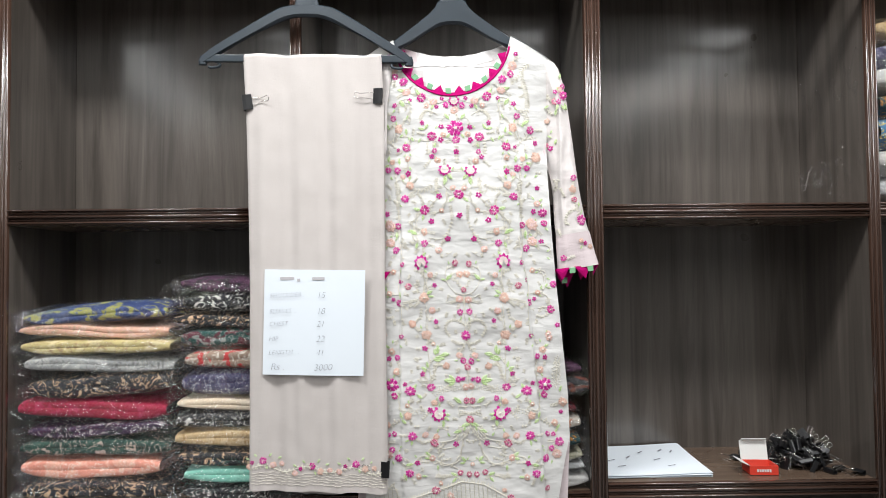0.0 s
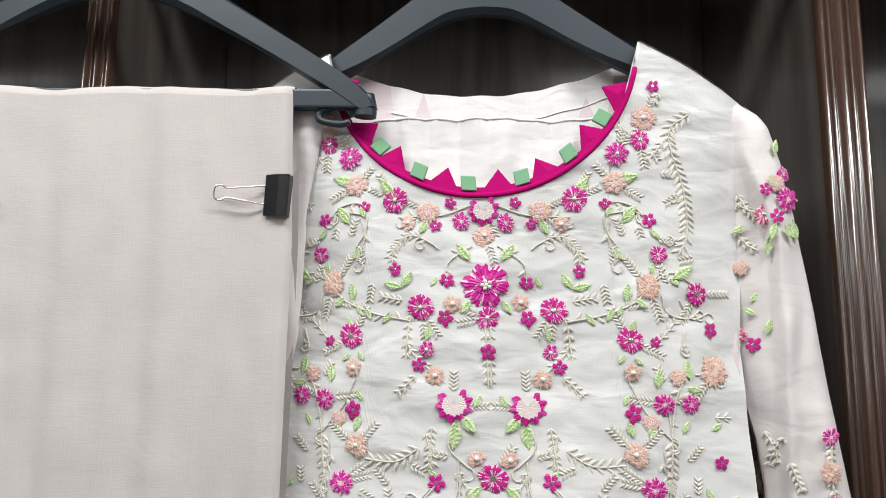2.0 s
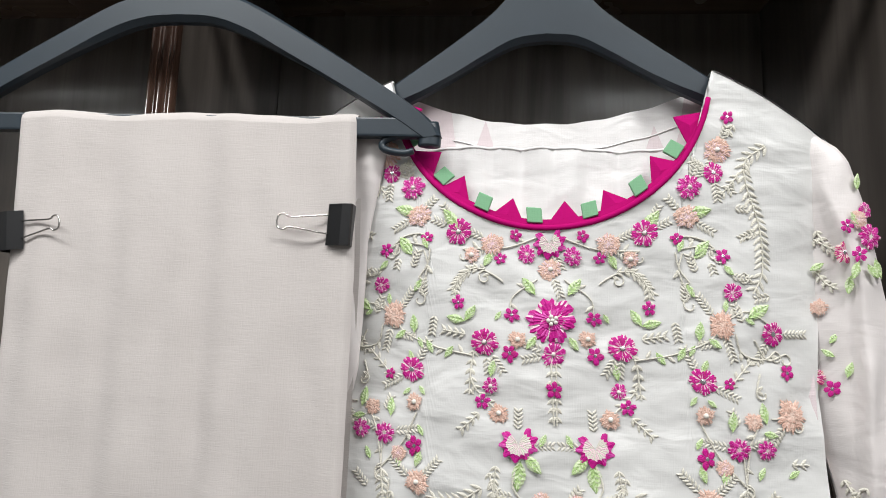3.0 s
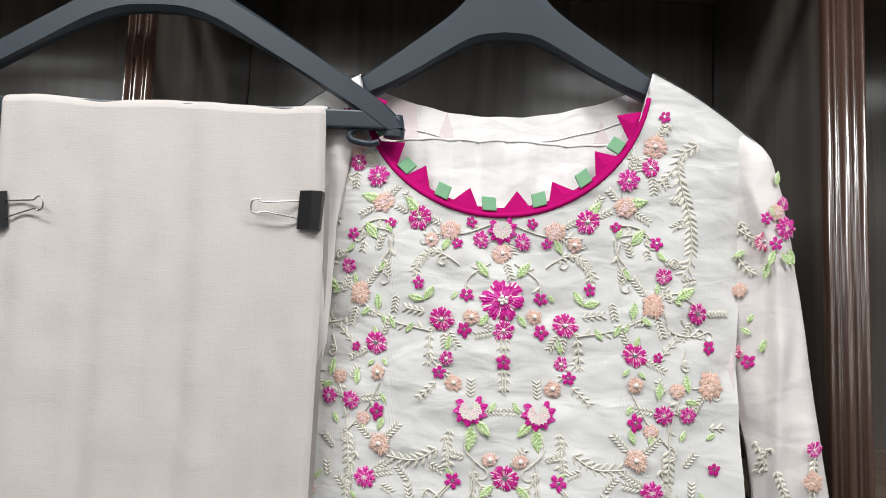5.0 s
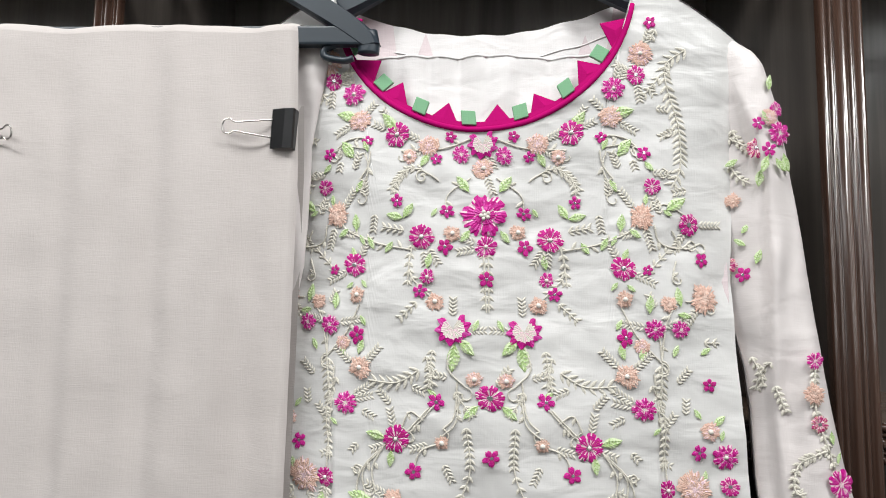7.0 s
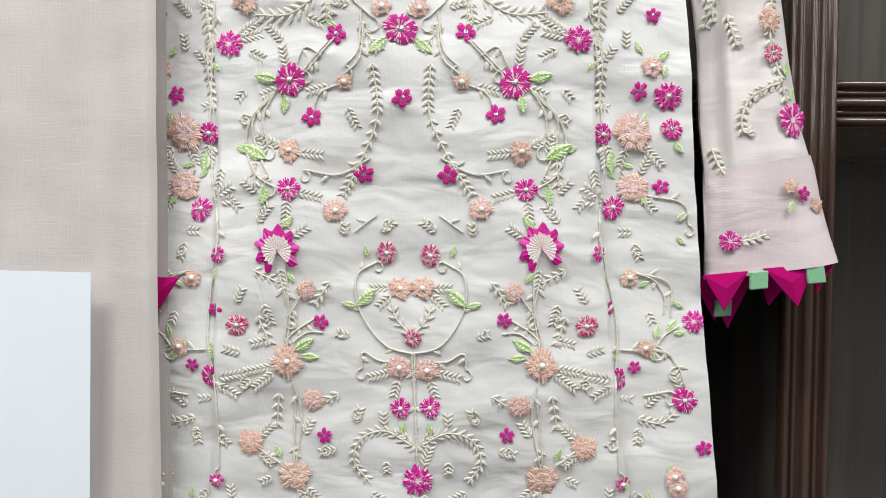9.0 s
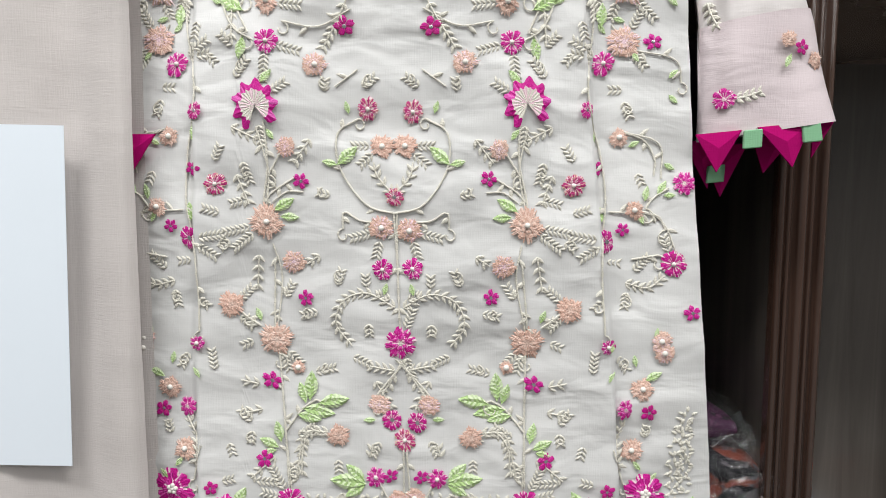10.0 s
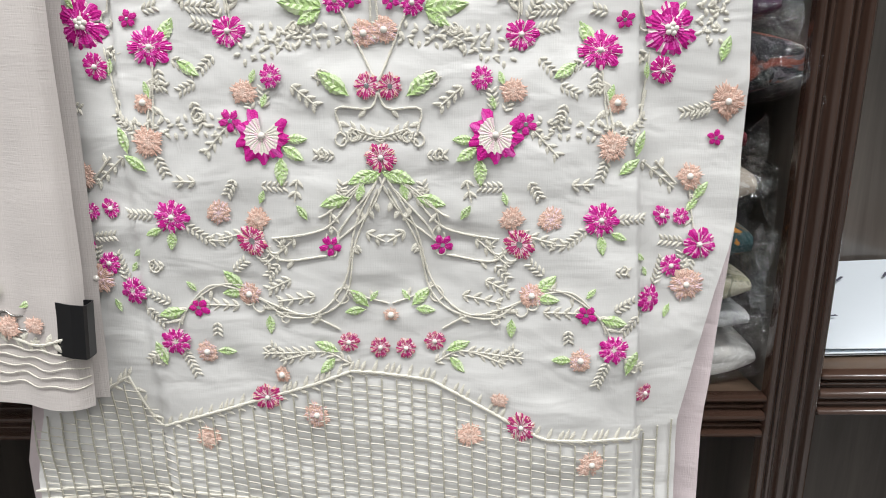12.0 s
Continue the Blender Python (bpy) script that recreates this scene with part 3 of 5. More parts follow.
binder_clip(pose(-0.1745, -0.027, 1.6193, 0, 2, 0), "black binder clip gripping the trouser edge", (True, False))
binder_clip(pose(-0.4375, -0.027, 1.6135, 0, 0, 0) @ Matrix.Rotation(math.radians(172), 4, "Y"), "black binder clip gripping the trouser edge, tilted", (True, False))
binder_clip(pose(-0.1655, -0.031, 0.829, 0, 3, 4), "black binder clip on the trouser hem edge", (False, True))

# ---------------------------------------------------------------- size note
note = tagged(empty("size_note", -0.304, -0.045, 1.14), "white paper note with handwritten sizes, pinned to trousers", "paper note")
NINV = note.matrix_world.inverted()


def note_point(u, v):
    x0, x1 = -0.409 - 0.005 * v, -0.193 - 0.006 * v
    z = 1.251 - 0.004 * u - (0.223) * v
    return Vector((x0 + (x1 - x0) * u, -0.034 - 0.004 * math.sin(u * 3.1) * (0.4 + v * 0.6) + 0.003 * v * u, z))


o = part("sheet", grid(16, 16, note_point), PAPER, note)
o.matrix_parent_inverse = NINV
for f in o.data.polygons:
    f.use_smooth = False
sol = o.modifiers.new("thickness", "SOLIDIFY")
sol.thickness = 0.0004


def writing(text, u, v, size, name="handwriting"):
    cu = bpy.data.curves.new(name, "FONT")
    cu.body, cu.size, cu.shear, cu.extrude = text, size, 0.25, 0.00005
    cu.offset = -0.0004 * size / 0.014
    tmp = bpy.data.objects.new(name, cu)
    me = bpy.data.meshes.new_from_object(tmp)
    bpy.data.objects.remove(tmp)
    me.materials.append(INK)
    ob = new(name, me)
    ob.parent = note
    p = note_point(u, v)
    ob.matrix_parent_inverse = NINV
    ob.matrix_basis = Matrix.Translation((p.x, -0.0392, p.z)) @ pose(0, 0, 0, 90, -1.5, 0)
    return ob


for word, value, v in (("SHOULDER .", "15", 0.27), ("SLEEVES  .", "18", 0.42), ("CHEST     .", "21", 0.54), ("HIP         .", "22", 0.68), ("LENGTH   .", "41", 0.81)):
    writing(word, 0.06, v, 0.0135)
    writing(value, 0.53, v, 0.018)
writing("Rs .", 0.08, 0.955, 0.021)
writing("3000", 0.51, 0.955, 0.020)
for u0, u1, v in ((0.16, 0.30, 0.085), (0.33, 0.36, 0.10), (0.48, 0.60, 0.085)):
    a, b = note_point(u0, v), note_point(u1, v)
    o = part("unread_writing", box(a.x, a.y - 0.0016, a.z - 0.003, b.x, a.y - 0.001, a.z + 0.003), plain_mat("faint_pencil", (0.5, 0.48, 0.5), 0.9), note)
    o.matrix_parent_inverse = NINV


# ---------------------------------------------------------------- wrapped garment packs
def pack(cx, z0, w, h, seed, ground, blot, accent, label, depth=0.25, y0=0.075, turn=0.0, sag=0.0, scale=26.0, tail=0.044):
    """A folded garment in a clear plastic bag: soft folded cloth with fold layers, crinkled film with a flared end."""
    t = tagged(empty("garment_pack", cx, y0 + depth / 2, z0), label, "wrapped garment", "packed garments on shelf")
    inv = t.matrix_world.inverted()
    mt = print_mat("packed_cloth", ground, blot, accent, scale)

    def shape(grow, jitter, folds):
        def f(u, v):
            a = v * 2 * math.pi
            e = u * 2 - 1
            ex = abs(e) ** 5
            ca, sa = math.cos(a), math.sin(a)
            hh = h / 2 * (1 - 0.5 * ex) + grow * 0.5
            dd = depth / 2 * (1 - 0.05 * ex) + grow
            x = e * (w / 2 + (min(0.020, tail) if grow > 0 else 0.0))
            if grow > 0:
                hh = (h / 2 + grow) * (1 - 0.55 * abs(e) ** 9) + 0.006 * abs(e) ** 12 * noise.noise(Vector((e * 3, v * 9, seed)))
            y = -dd * math.copysign(abs(ca) ** 0.55, ca)
            z = h / 2 + hh * math.copysign(abs(sa) ** 0.6, sa)
            if folds and ca > 0.2:
                y += 0.004 * math.cos(sa * 9) * (1 - ex)
            nv = Vector((x * (14 if folds else 26) + seed, y * (14 if folds else 30), z * 30 + seed * 2))
            z += jitter * noise.noise(nv) + sag * e + 0.004 * math.sin(seed + e * 2.4)
            y += jitter * noise.noise(nv + Vector((9, 4, 1)))
            if not folds:
                r = 1 - abs(noise.noise(Vector((x * 45 + seed, y * 38, z * 60))))
                y -= 0.0045 * r * r * r
                z += 0.006 * abs(e) ** 10 * noise.noise(Vector((y * 60, seed, z * 40)))
            p = Vector((x, y, z))
            p.rotate(Euler((0, 0, turn)))
            return p + Vector((cx, y0 + depth / 2, z0))
        return f
    o = part("folded_cloth", grid(26, 26, shape(-0.0015, 0.004, True)), mt, t)
    o.matrix_parent_inverse = inv
    o = part("plastic_bag", grid(64, 52, shape(0.0035, 0.0095, False)), FILM, t, "crinkled clear plastic bag")
    o.matrix_parent_inverse = inv
    o.visible_shadow = False
    for sg in (-1, 1):
        def fan(u, v, sg=sg):
            b = v * 2 - 1
            n = noise.noise(Vector((u * 3.0 + seed, b * 7, sg * 4 + seed)))
            x = sg * (w / 2 + 0.002 + tail * u * (0.75 + 0.5 * n))
            y = b * depth / 2 * (0.92 + 0.10 * u)
            z = h * 0.5 + (0.30 * h + 0.010 * u) * math.sin(b * 13 + seed + u * 2) * (0.35 + 0.65 * u) + 0.014 * n - 0.016 * u * u
            q = Vector((x, y, z + sag * sg))
            q.rotate(Euler((0, 0, turn)))
            return q + Vector((cx, y0 + depth / 2, z0))
        o = part("bag_end", grid(8, 40, fan), FILM, t, "flared crumpled end of the clear bag")
        o.matrix_parent_inverse = inv
        o.visible_shadow = False
    t.matrix_basis = TURNED @ t.matrix_basis
    return t


NAVY, BLACK, WHITE = (0.02, 0.04, 0.14), (0.010, 0.011, 0.014), (0.62, 0.60, 0.57)
PACK_COLOURS = {
    "orange and dark green cotton": ((0.014, 0.014, 0.016), (0.02, 0.06, 0.035), (0.35, 0.12, 0.02)),
    "salmon pink cotton": ((0.74, 0.30, 0.22), (0.80, 0.42, 0.32), (0.80, 0.55, 0.45)),
    "dark green striped cotton": ((0.012, 0.045, 0.035), (0.03, 0.08, 0.06), (0.45, 0.35, 0.30)),
    "purple and black printed cotton": ((0.045, 0.018, 0.055), (0.015, 0.012, 0.02), (0.40, 0.34, 0.36)),
    "crimson cotton": ((0.32, 0.010, 0.045), (0.42, 0.03, 0.09), (0.25, 0.01, 0.03)),
    "black floral cotton": (BLACK, (0.02, 0.025, 0.035), (0.60, 0.40, 0.25)),
    "grey paisley cotton": ((0.36, 0.37, 0.36), (0.48, 0.48, 0.46), (0.20, 0.20, 0.20)),
    "mustard embroidered cotton": ((0.48, 0.40, 0.18), (0.58, 0.50, 0.28), (0.34, 0.24, 0.12)),
    "peach net": ((0.66, 0.38, 0.28), (0.70, 0.46, 0.38), (0.52, 0.36, 0.24)),
    "navy and olive print": (NAVY, (0.30, 0.30, 0.08), (0.05, 0.09, 0.25)),
    "mint green silk": ((0.24, 0.58, 0.46), (0.30, 0.64, 0.52), (0.20, 0.50, 0.40)),
    "gold sequinned cloth": ((0.55, 0.40, 0.22), (0.62, 0.48, 0.30), (0.40, 0.26, 0.12)),
    "cream cotton": ((0.66, 0.54, 0.40), (0.70, 0.60, 0.47), (0.60, 0.48, 0.36)),
    "indigo printed cotton": ((0.035, 0.03, 0.085), (0.07, 0.065, 0.13), (0.30, 0.30, 0.36)),
    "red striped cotton": ((0.28, 0.20, 0.15), (0.50, 0.03, 0.03), (0.60, 0.55, 0.48)),
    "teal and maroon cotton": ((0.012, 0.07, 0.06), (0.11, 0.018, 0.035), (0.30, 0.32, 0.30)),
    "white and black floral cotton": (BLACK, (0.03, 0.03, 0.03), WHITE),
    "plum cotton": ((0.06, 0.018, 0.05), (0.02, 0.015, 0.02), (0.12, 0.04, 0.09)),
    "white cotton": (WHITE, (0.55, 0.54, 0.52), (0.70, 0.69, 0.67)),
    "silver grey silk": ((0.42, 0.43, 0.43), (0.50, 0.50, 0.50), (0.36, 0.36, 0.38)),
    "olive grey silk": ((0.30, 0.29, 0.20), (0.40, 0.38, 0.30), (0.20, 0.20, 0.15)),
    "dark teal cotton": ((0.010, 0.045, 0.05), (0.015, 0.06, 0.06), (0.45, 0.18, 0.02)),
    "silver and orange brocade": ((0.45, 0.40, 0.34), (0.50, 0.16, 0.06), (0.62, 0.60, 0.56)),
    "dark red cotton": ((0.10, 0.008, 0.014), (0.02, 0.012, 0.014), (0.16, 0.02, 0.03)),
    "black and rust print": (BLACK, (0.20, 0.05, 0.03), (0.10, 0.09, 0.10)),
    "blue and yellow print": ((0.03, 0.14, 0.30), (0.30, 0.42, 0.50), (0.60, 0.42, 0.05)),
}


def pack_stack(cx, width, z0, rows, seed, front=0.078, tail=0.044):
    rng = random.Random(seed)
    z = z0
    for i, (kind, h) in enumerate(rows):
        h *= 1.03
        a, b, c = PACK_COLOURS[kind]
        w = width * rng.uniform(0.96, 1.05)
        pack(cx + rng.uniform(-0.010, 0.010), z, w, h * 1.16, seed * 7 + i * 3.3, a, b, c, kind + " garment folded in a clear bag", y0=front + rng.uniform(-0.010, 0.010), turn=rng.uniform(-0.04, 0.04), sag=rng.uniform(-0.005, 0.005), tail=tail)
        z += h
    return z


pack_stack(-0.800, 0.315, 0.746, [("black floral cotton", 0.043), ("salmon pink cotton", 0.047), ("dark green striped cotton", 0.040), ("purple and black printed cotton", 0.036), ("crimson cotton", 0.050), ("black floral cotton", 0.052), ("grey paisley cotton", 0.040), ("mustard embroidered cotton", 0.035), ("peach net", 0.032), ("navy and olive print", 0.038)], 3, 0.058)
pack_stack(-0.465, 0.300, 0.746, [("white and black floral cotton", 0.030), ("mint green silk", 0.041), ("black floral cotton", 0.036), ("gold sequinned cloth", 0.043), ("white and black floral cotton", 0.036), ("cream cotton", 0.028), ("indigo printed cotton", 0.058), ("red striped cotton", 0.046), ("teal and maroon cotton", 0.046), ("black floral cotton", 0.030), ("white and black floral cotton", 0.046), ("plum cotton", 0.036)], 8, 0.056)
pack_stack(0.146, 0.258, 0.758, [("white cotton", 0.033), ("silver grey silk", 0.026), ("olive grey silk", 0.024), ("dark teal cotton", 0.036), ("silver and orange brocade", 0.038), ("dark red cotton", 0.034), ("black and rust print", 0.048), ("plum cotton", 0.026)], 5, 0.056, 0.012)
pack_stack(1.13, 0.34, SHELF_Z + 0.001, [("silver grey silk", 0.06), ("white cotton", 0.06), ("blue and yellow print", 0.07), ("dark teal cotton", 0.06), ("white cotton", 0.05), ("indigo printed cotton", 0.06), ("gold sequinned cloth", 0.05)], 11)

# ---------------------------------------------------------------- papers, card box and loose clips on the lower shelf
papers = tagged(empty("paper_sheets", 0.46, 0.2, LOW_Z), "loose stack of white note papers lying on the shelf", "paper")
PINV = papers.matrix_world.inverted()
for k in range(4):
    bm = bmesh.new()
    z = LOW_Z + 0.0015 + 0.0022 * k
    d = 0.004 * math.sin(k * 2.3)
    co = [(0.327 + d, 0.084 - d), (0.570 + d, 0.092 + d), (0.576 - d, 0.325 - d), (0.333, 0.320 + d)]

    def sheet_point(u, v, co=co, z=z, k=k):
        a = [co[0][i] * (1 - u) * (1 - v) + co[1][i] * u * (1 - v) + co[2][i] * u * v + co[3][i] * (1 - u) * v for i in (0, 1)]
        return Vector((a[0], a[1], z + 0.004 * (v * (0.3 + u)) ** 2 * (k / 3) + 0.0006 * math.sin(5 * u + k)))
    o = part("sheet", grid(10, 10, sheet_point), PAPER, papers)
    o.matrix_parent_inverse = PINV
    for f in o.data.polygons:
        f.use_smooth = False
    s = o.modifiers.new("thickness", "SOLIDIFY")
    s.thickness = 0.0005
for k, (u, v, a) in enumerate(((0.12, 0.8, 20), (0.15, 0.5, 25), (0.35, 0.6, 50), (0.52, 0.75, 45), (0.62, 0.5, 30), (0.2, 0.3, 15), (0.75, 0.8, 50), (0.7, 0.3, 20), (0.85, 0.75, 60))):
    x, y = 0.333 + 0.235 * u, 0.075 + 0.238 * v
    bm = box(-0.010, -0.0012, 0, 0.010, 0.0012, 0.0004)
    o = part("unread_writing", bm, INK, papers)
    o.matrix_parent_inverse = PINV
    o.matrix_basis = pose(x, y, LOW_Z + 0.0105 + 0.004 * (v * (0.3 + u)) ** 2, 0, 0, a)

cb = tagged(empty("card_box", 0.680, 0.12, LOW_Z), "small open red and white card box for clips", "card box")
cb.matrix_world = pose(0.686, 0.142, LOW_Z + 0.001, 0, 0, -1)
W, D, H, T = 0.031, 0.025, 0.021, 0.0012
part("front_panel", box(-W, -D, 0, W, -D + T, H, 0.0003), CARD_RED, cb)
part("rear_panel", box(-W, D - T, 0, W, D, H, 0.0003), CARD_RED, cb)
part("side_panel", box(-W, -D + T, 0, -W + T, D - T, H, 0.0003), CARD_RED, cb)
part("side_panel", box(W - T, -D + T, 0, W, D - T, H, 0.0003), CARD_RED, cb)
part("base_panel", box(-W + T, -D + T, 0, W - T, D - T, T), CARD_WHITE, cb)
lid = part("lid", box(-W, 0, 0, W, T, 0.044, 0.0004), CARD_WHITE, cb, "raised white lid flap")
lid.matrix_basis = pose(-0.002, D, H - 0.001, -14, 0, 0)
tab = part("tuck_flap", box(-0.028, 0, 0, 0.028, T, 0.012, 0.0004), CARD_WHITE, cb)
tab.matrix_basis = pose(-0.002, D + 0.0105, H + 0.0415, 58, 0, 0)
fl = part("side_flap", box(0, -D + T, 0, 0.022, D - T, T, 0.0003), CARD_WHITE, cb)
fl.matrix_basis = pose(-W, 0, H, 0, 205, 0)
for k in range(6):
    part("unread_writing", box(-0.016 + k * 0.0055, -D - 0.0006, 0.007, -0.0122 + k * 0.0055, -D - 0.0001, 0.013), CARD_WHITE, cb)

papers.matrix_basis = TURNED @ papers.matrix_basis
rng = random.Random(21)
for k in range(110):
    r = rng.random() ** 0.6
    a = rng.uniform(0, 2 * math.pi)
    x = 0.800 + 0.080 * r * math.cos(a)
    y = 0.215 + 0.060 * r * math.sin(a)
    hmax = 0.070 * max(0.0, 1 - r) ** 0.8
    z = LOW_Z + 0.010 + hmax * rng.uniform(0.3, 1.0)
    binder_clip(pose(x, y, z, rng.uniform(0, 360), rng.uniform(-40, 40), rng.uniform(0, 360)) @ Matrix.Scale(0.85, 4), "small black binder clip in a loose heap", wires=(True, rng.random() < 0.3), open_angle=rng.uniform(4, 60), group="loose binder clips")
for k, (x, y, r) in enumerate(((0.890, 0.125, 30), (0.872, 0.145, 110), (0.850, 0.140, 200), (0.66, 0.24, 10), (0.70, 0.265, 70))):
    binder_clip(pose(x, y, LOW_Z + 0.0065, 90, 0, r) @ Matrix.Scale(0.8, 4), "black binder clip lying on the shelf", open_angle=15, group="loose binder clips")


# ---------------------------------------------------------------- tunic embroidery
# places of the embroidered flowers: (distance from the middle, height, radius) in mm, mm, tenths of mm
FLOWERS = []
FLOWERS += [('A', *p) for p in [(0, 1550, 164)]]
FLOWERS += [('R', *p) for p in [(0, 1525, 87), (0, 1407, 106), (71, 1618, 101), (17, 1599, 72), (106, 1654, 96), (125, 1666, 77), (133, 1575, 68), (51, 1531, 101), (161, 1545, 87), (107, 1509, 96), (47, 1499, 58), (129, 1462, 82), (149, 1462, 72)]]
FLOWERS += [('S', *p) for p in [(0, 1499, 63), (95, 1614, 48), (37, 1598, 48), (25, 1615, 48), (138, 1710, 53), (128, 1602, 58), (72, 1561, 53), (31, 1552, 58), (31, 1525, 63), (170, 1517, 58), (126, 1508, 43), (53, 1488, 58), (106, 1455, 68), (43, 1405, 68), (169, 1420, 53)]]
FLOWERS += [('C', *p) for p in [(0, 1609, 106), (28, 1458, 116)]]
FLOWERS += [('P', *p) for p in [(0, 1589, 82), (44, 1609, 82), (60, 1598, 58), (103, 1631, 87), (129, 1684, 96), (26, 1537, 63), (123, 1550, 96), (40, 1479, 68), (107, 1485, 63), (170, 1487, 116), (141, 1482, 63), (118, 1449, 58), (105, 1426, 87), (13, 1420, 58)]]
FLOWERS += [('S', *p) for p in [(0, 1362, 65), (61, 1351, 65), (28, 1311, 65), (62, 1215, 53), (61, 1137, 53), (158, 1369, 61), (172, 1305, 57), (134, 1223, 49), (150, 1182, 46), (198, 1126, 57)]]
FLOWERS += [('K', *p) for p in [(0, 1203, 61), (14, 1258, 72), (117, 1211, 76)]]
FLOWERS += [('R', *p) for p in [(0, 1106, 106), (74, 1372, 106), (79, 1302, 76), (10, 1156, 68), (117, 1401, 91), (178, 1366, 99), (180, 1344, 72), (133, 1340, 76), (139, 1291, 76), (127, 1260, 53), (199, 1213, 76), (139, 1174, 76), (184, 1159, 87), (138, 1104, 53)]]
FLOWERS += [('P', *p) for p in [(77, 1327, 76), (49, 1289, 72), (8, 1236, 76), (69, 1234, 61), (86, 1185, 106), (9, 1181, 76), (70, 1158, 72), (113, 1129, 84), (84, 1106, 106), (39, 1372, 53), (167, 1385, 68), (153, 1341, 122), (153, 1305, 99), (149, 1243, 61), (158, 1195, 61), (175, 1107, 65)]]
FLOWERS += [('C', *p) for p in [(88, 1263, 137)]]
FLOWERS += [('K', *p) for p in [(0, 1039, 75), (0, 929, 86), (7, 968, 71), (78, 879, 90)]]
FLOWERS += [('P', *p) for p in [(5, 998, 68), (17, 1063, 68), (45, 1041, 75), (70, 1089, 45), (162, 1074, 75), (177, 1099, 64), (154, 1031, 75), (75, 966, 68), (131, 936, 83), (133, 960, 53), (74, 894, 68), (96, 894, 68), (85, 848, 68), (199, 961, 98), (179, 918, 75), (180, 852, 98)]]
FLOWERS += [('R', *p) for p in [(9, 1051, 68), (21, 1012, 68), (80, 996, 86), (123, 988, 113), (160, 978, 75), (150, 1060, 68), (58, 973, 64), (125, 894, 101), (134, 815, 90), (163, 895, 56), (175, 894, 53), (187, 877, 98), (170, 864, 68), (157, 844, 90)]]
FLOWERS += [('S', *p) for p in [(10, 1013, 49), (88, 1078, 64), (95, 1025, 60), (136, 1004, 49), (166, 1058, 56), (82, 948, 64), (33, 877, 64), (117, 837, 60), (194, 940, 49)]]
FLOWERS += [('A', *p) for p in [(163, 1000, 135)]]
FLOWERS += [('C', *p) for p in [(65, 942, 135)]]
FLOWERS += [('P', *p) for p in [(0, 833, 43), (114, 808, 65)]]
FLOWERS += [('K', *p) for p in [(26, 816, 65), (8, 811, 65)]]
BORDER = [('K', 78, 763, 93), ('P', 46, 755, 79), ('P', 65, 780, 50), ('P', 122, 738, 86), ('K', -80, 778, 93), ('P', -123, 746, 79), ('P', -49, 768, 79), ('P', -69, 794, 50), ('K', 157, 781, 68)]
# stitched lines: kind (c plain cord, s stem with green leaves, g leafy garland, l lace chain) and points in mm
VINES = []
VINES.append(('g', [(19, 1384), (17, 1352), (27, 1326), (43, 1298)]))
VINES.append(('c', [(25, 1419), (28, 1393), (38, 1382)]))
VINES.append(('c', [(43, 1401), (62, 1380)]))
VINES.append(('c', [(39, 1372), (55, 1365), (61, 1351)]))
VINES.append(('c', [(85, 1366), (101, 1349), (100, 1331), (90, 1308)]))
VINES.append(('c', [(-1, 1192), (19, 1198), (35, 1221), (36, 1244), (22, 1254)]))
VINES.append(('g', [(2, 1206), (11, 1217), (13, 1227)]))
VINES.append(('c', [(-1, 1192), (0, 1156), (0, 1114)]))
VINES.append(('s', [(88, 1248), (82, 1221), (85, 1195)]))
VINES.append(('s', [(60, 1206), (71, 1206), (81, 1199)]))
VINES.append(('s', [(82, 1172), (78, 1149), (83, 1114)]))
VINES.append(('g', [(3, 1130), (21, 1139), (37, 1134), (43, 1118), (33, 1103)]))
VINES.append(('c', [(126, 1428), (132, 1361), (133, 1316), (128, 1271), (136, 1232), (139, 1201), (135, 1163), (136, 1112)]))
VINES.append(('s', [(151, 1247), (176, 1239), (177, 1216)]))
VINES.append(('s', [(141, 1194), (174, 1190), (187, 1164)]))
VINES.append(('c', [(52, 1389), (63, 1395), (70, 1382)]))
VINES.append(('g', [(152, 1146), (167, 1143), (179, 1152)]))
VINES.append(('s', [(145, 1316), (156, 1301), (186, 1294), (191, 1278)]))
VINES.append(('s', [(23, 1323), (45, 1312), (68, 1315)]))
VINES.append(('s', [(21, 1285), (36, 1274)]))
VINES.append(('g', [(100, 1327), (101, 1304)]))
VINES.append(('c', [(3, 1187), (22, 1187), (34, 1193), (35, 1180)]))
VINES.append(('g', [(54, 1240), (65, 1225)]))
VINES.append(('g', [(104, 1248), (88, 1240)]))
VINES.append(('g', [(52, 1164), (62, 1157)]))
VINES.append(('g', [(92, 1164), (95, 1141)]))
VINES.append(('g', [(103, 1217), (96, 1198)]))
VINES.append(('c', [(156, 1162), (174, 1165)]))
VINES.append(('s', [(59, 1522), (89, 1528), (113, 1538), (123, 1550)]))
VINES.append(('s', [(123, 1550), (142, 1561), (159, 1552)]))
VINES.append(('b', [(166, 1688), (150, 1676), (149, 1658), (157, 1625), (157, 1592), (148, 1573)]))
VINES.append(('c', [(98, 1603), (95, 1589), (102, 1570)]))
VINES.append(('s', [(95, 1606), (114, 1609), (126, 1605)]))
VINES.append(('g', [(58, 1590), (71, 1578), (73, 1562)]))
VINES.append(('g', [(59, 1526), (61, 1503), (44, 1484)]))
VINES.append(('g', [(2, 1519), (1, 1473)]))
VINES.append(('c', [(28, 1447), (32, 1429), (19, 1415)]))
VINES.append(('g', [(44, 1443), (48, 1412)]))
VINES.append(('s', [(132, 1461), (133, 1433), (130, 1398)]))
VINES.append(('c', [(147, 1540), (156, 1526), (171, 1531)]))
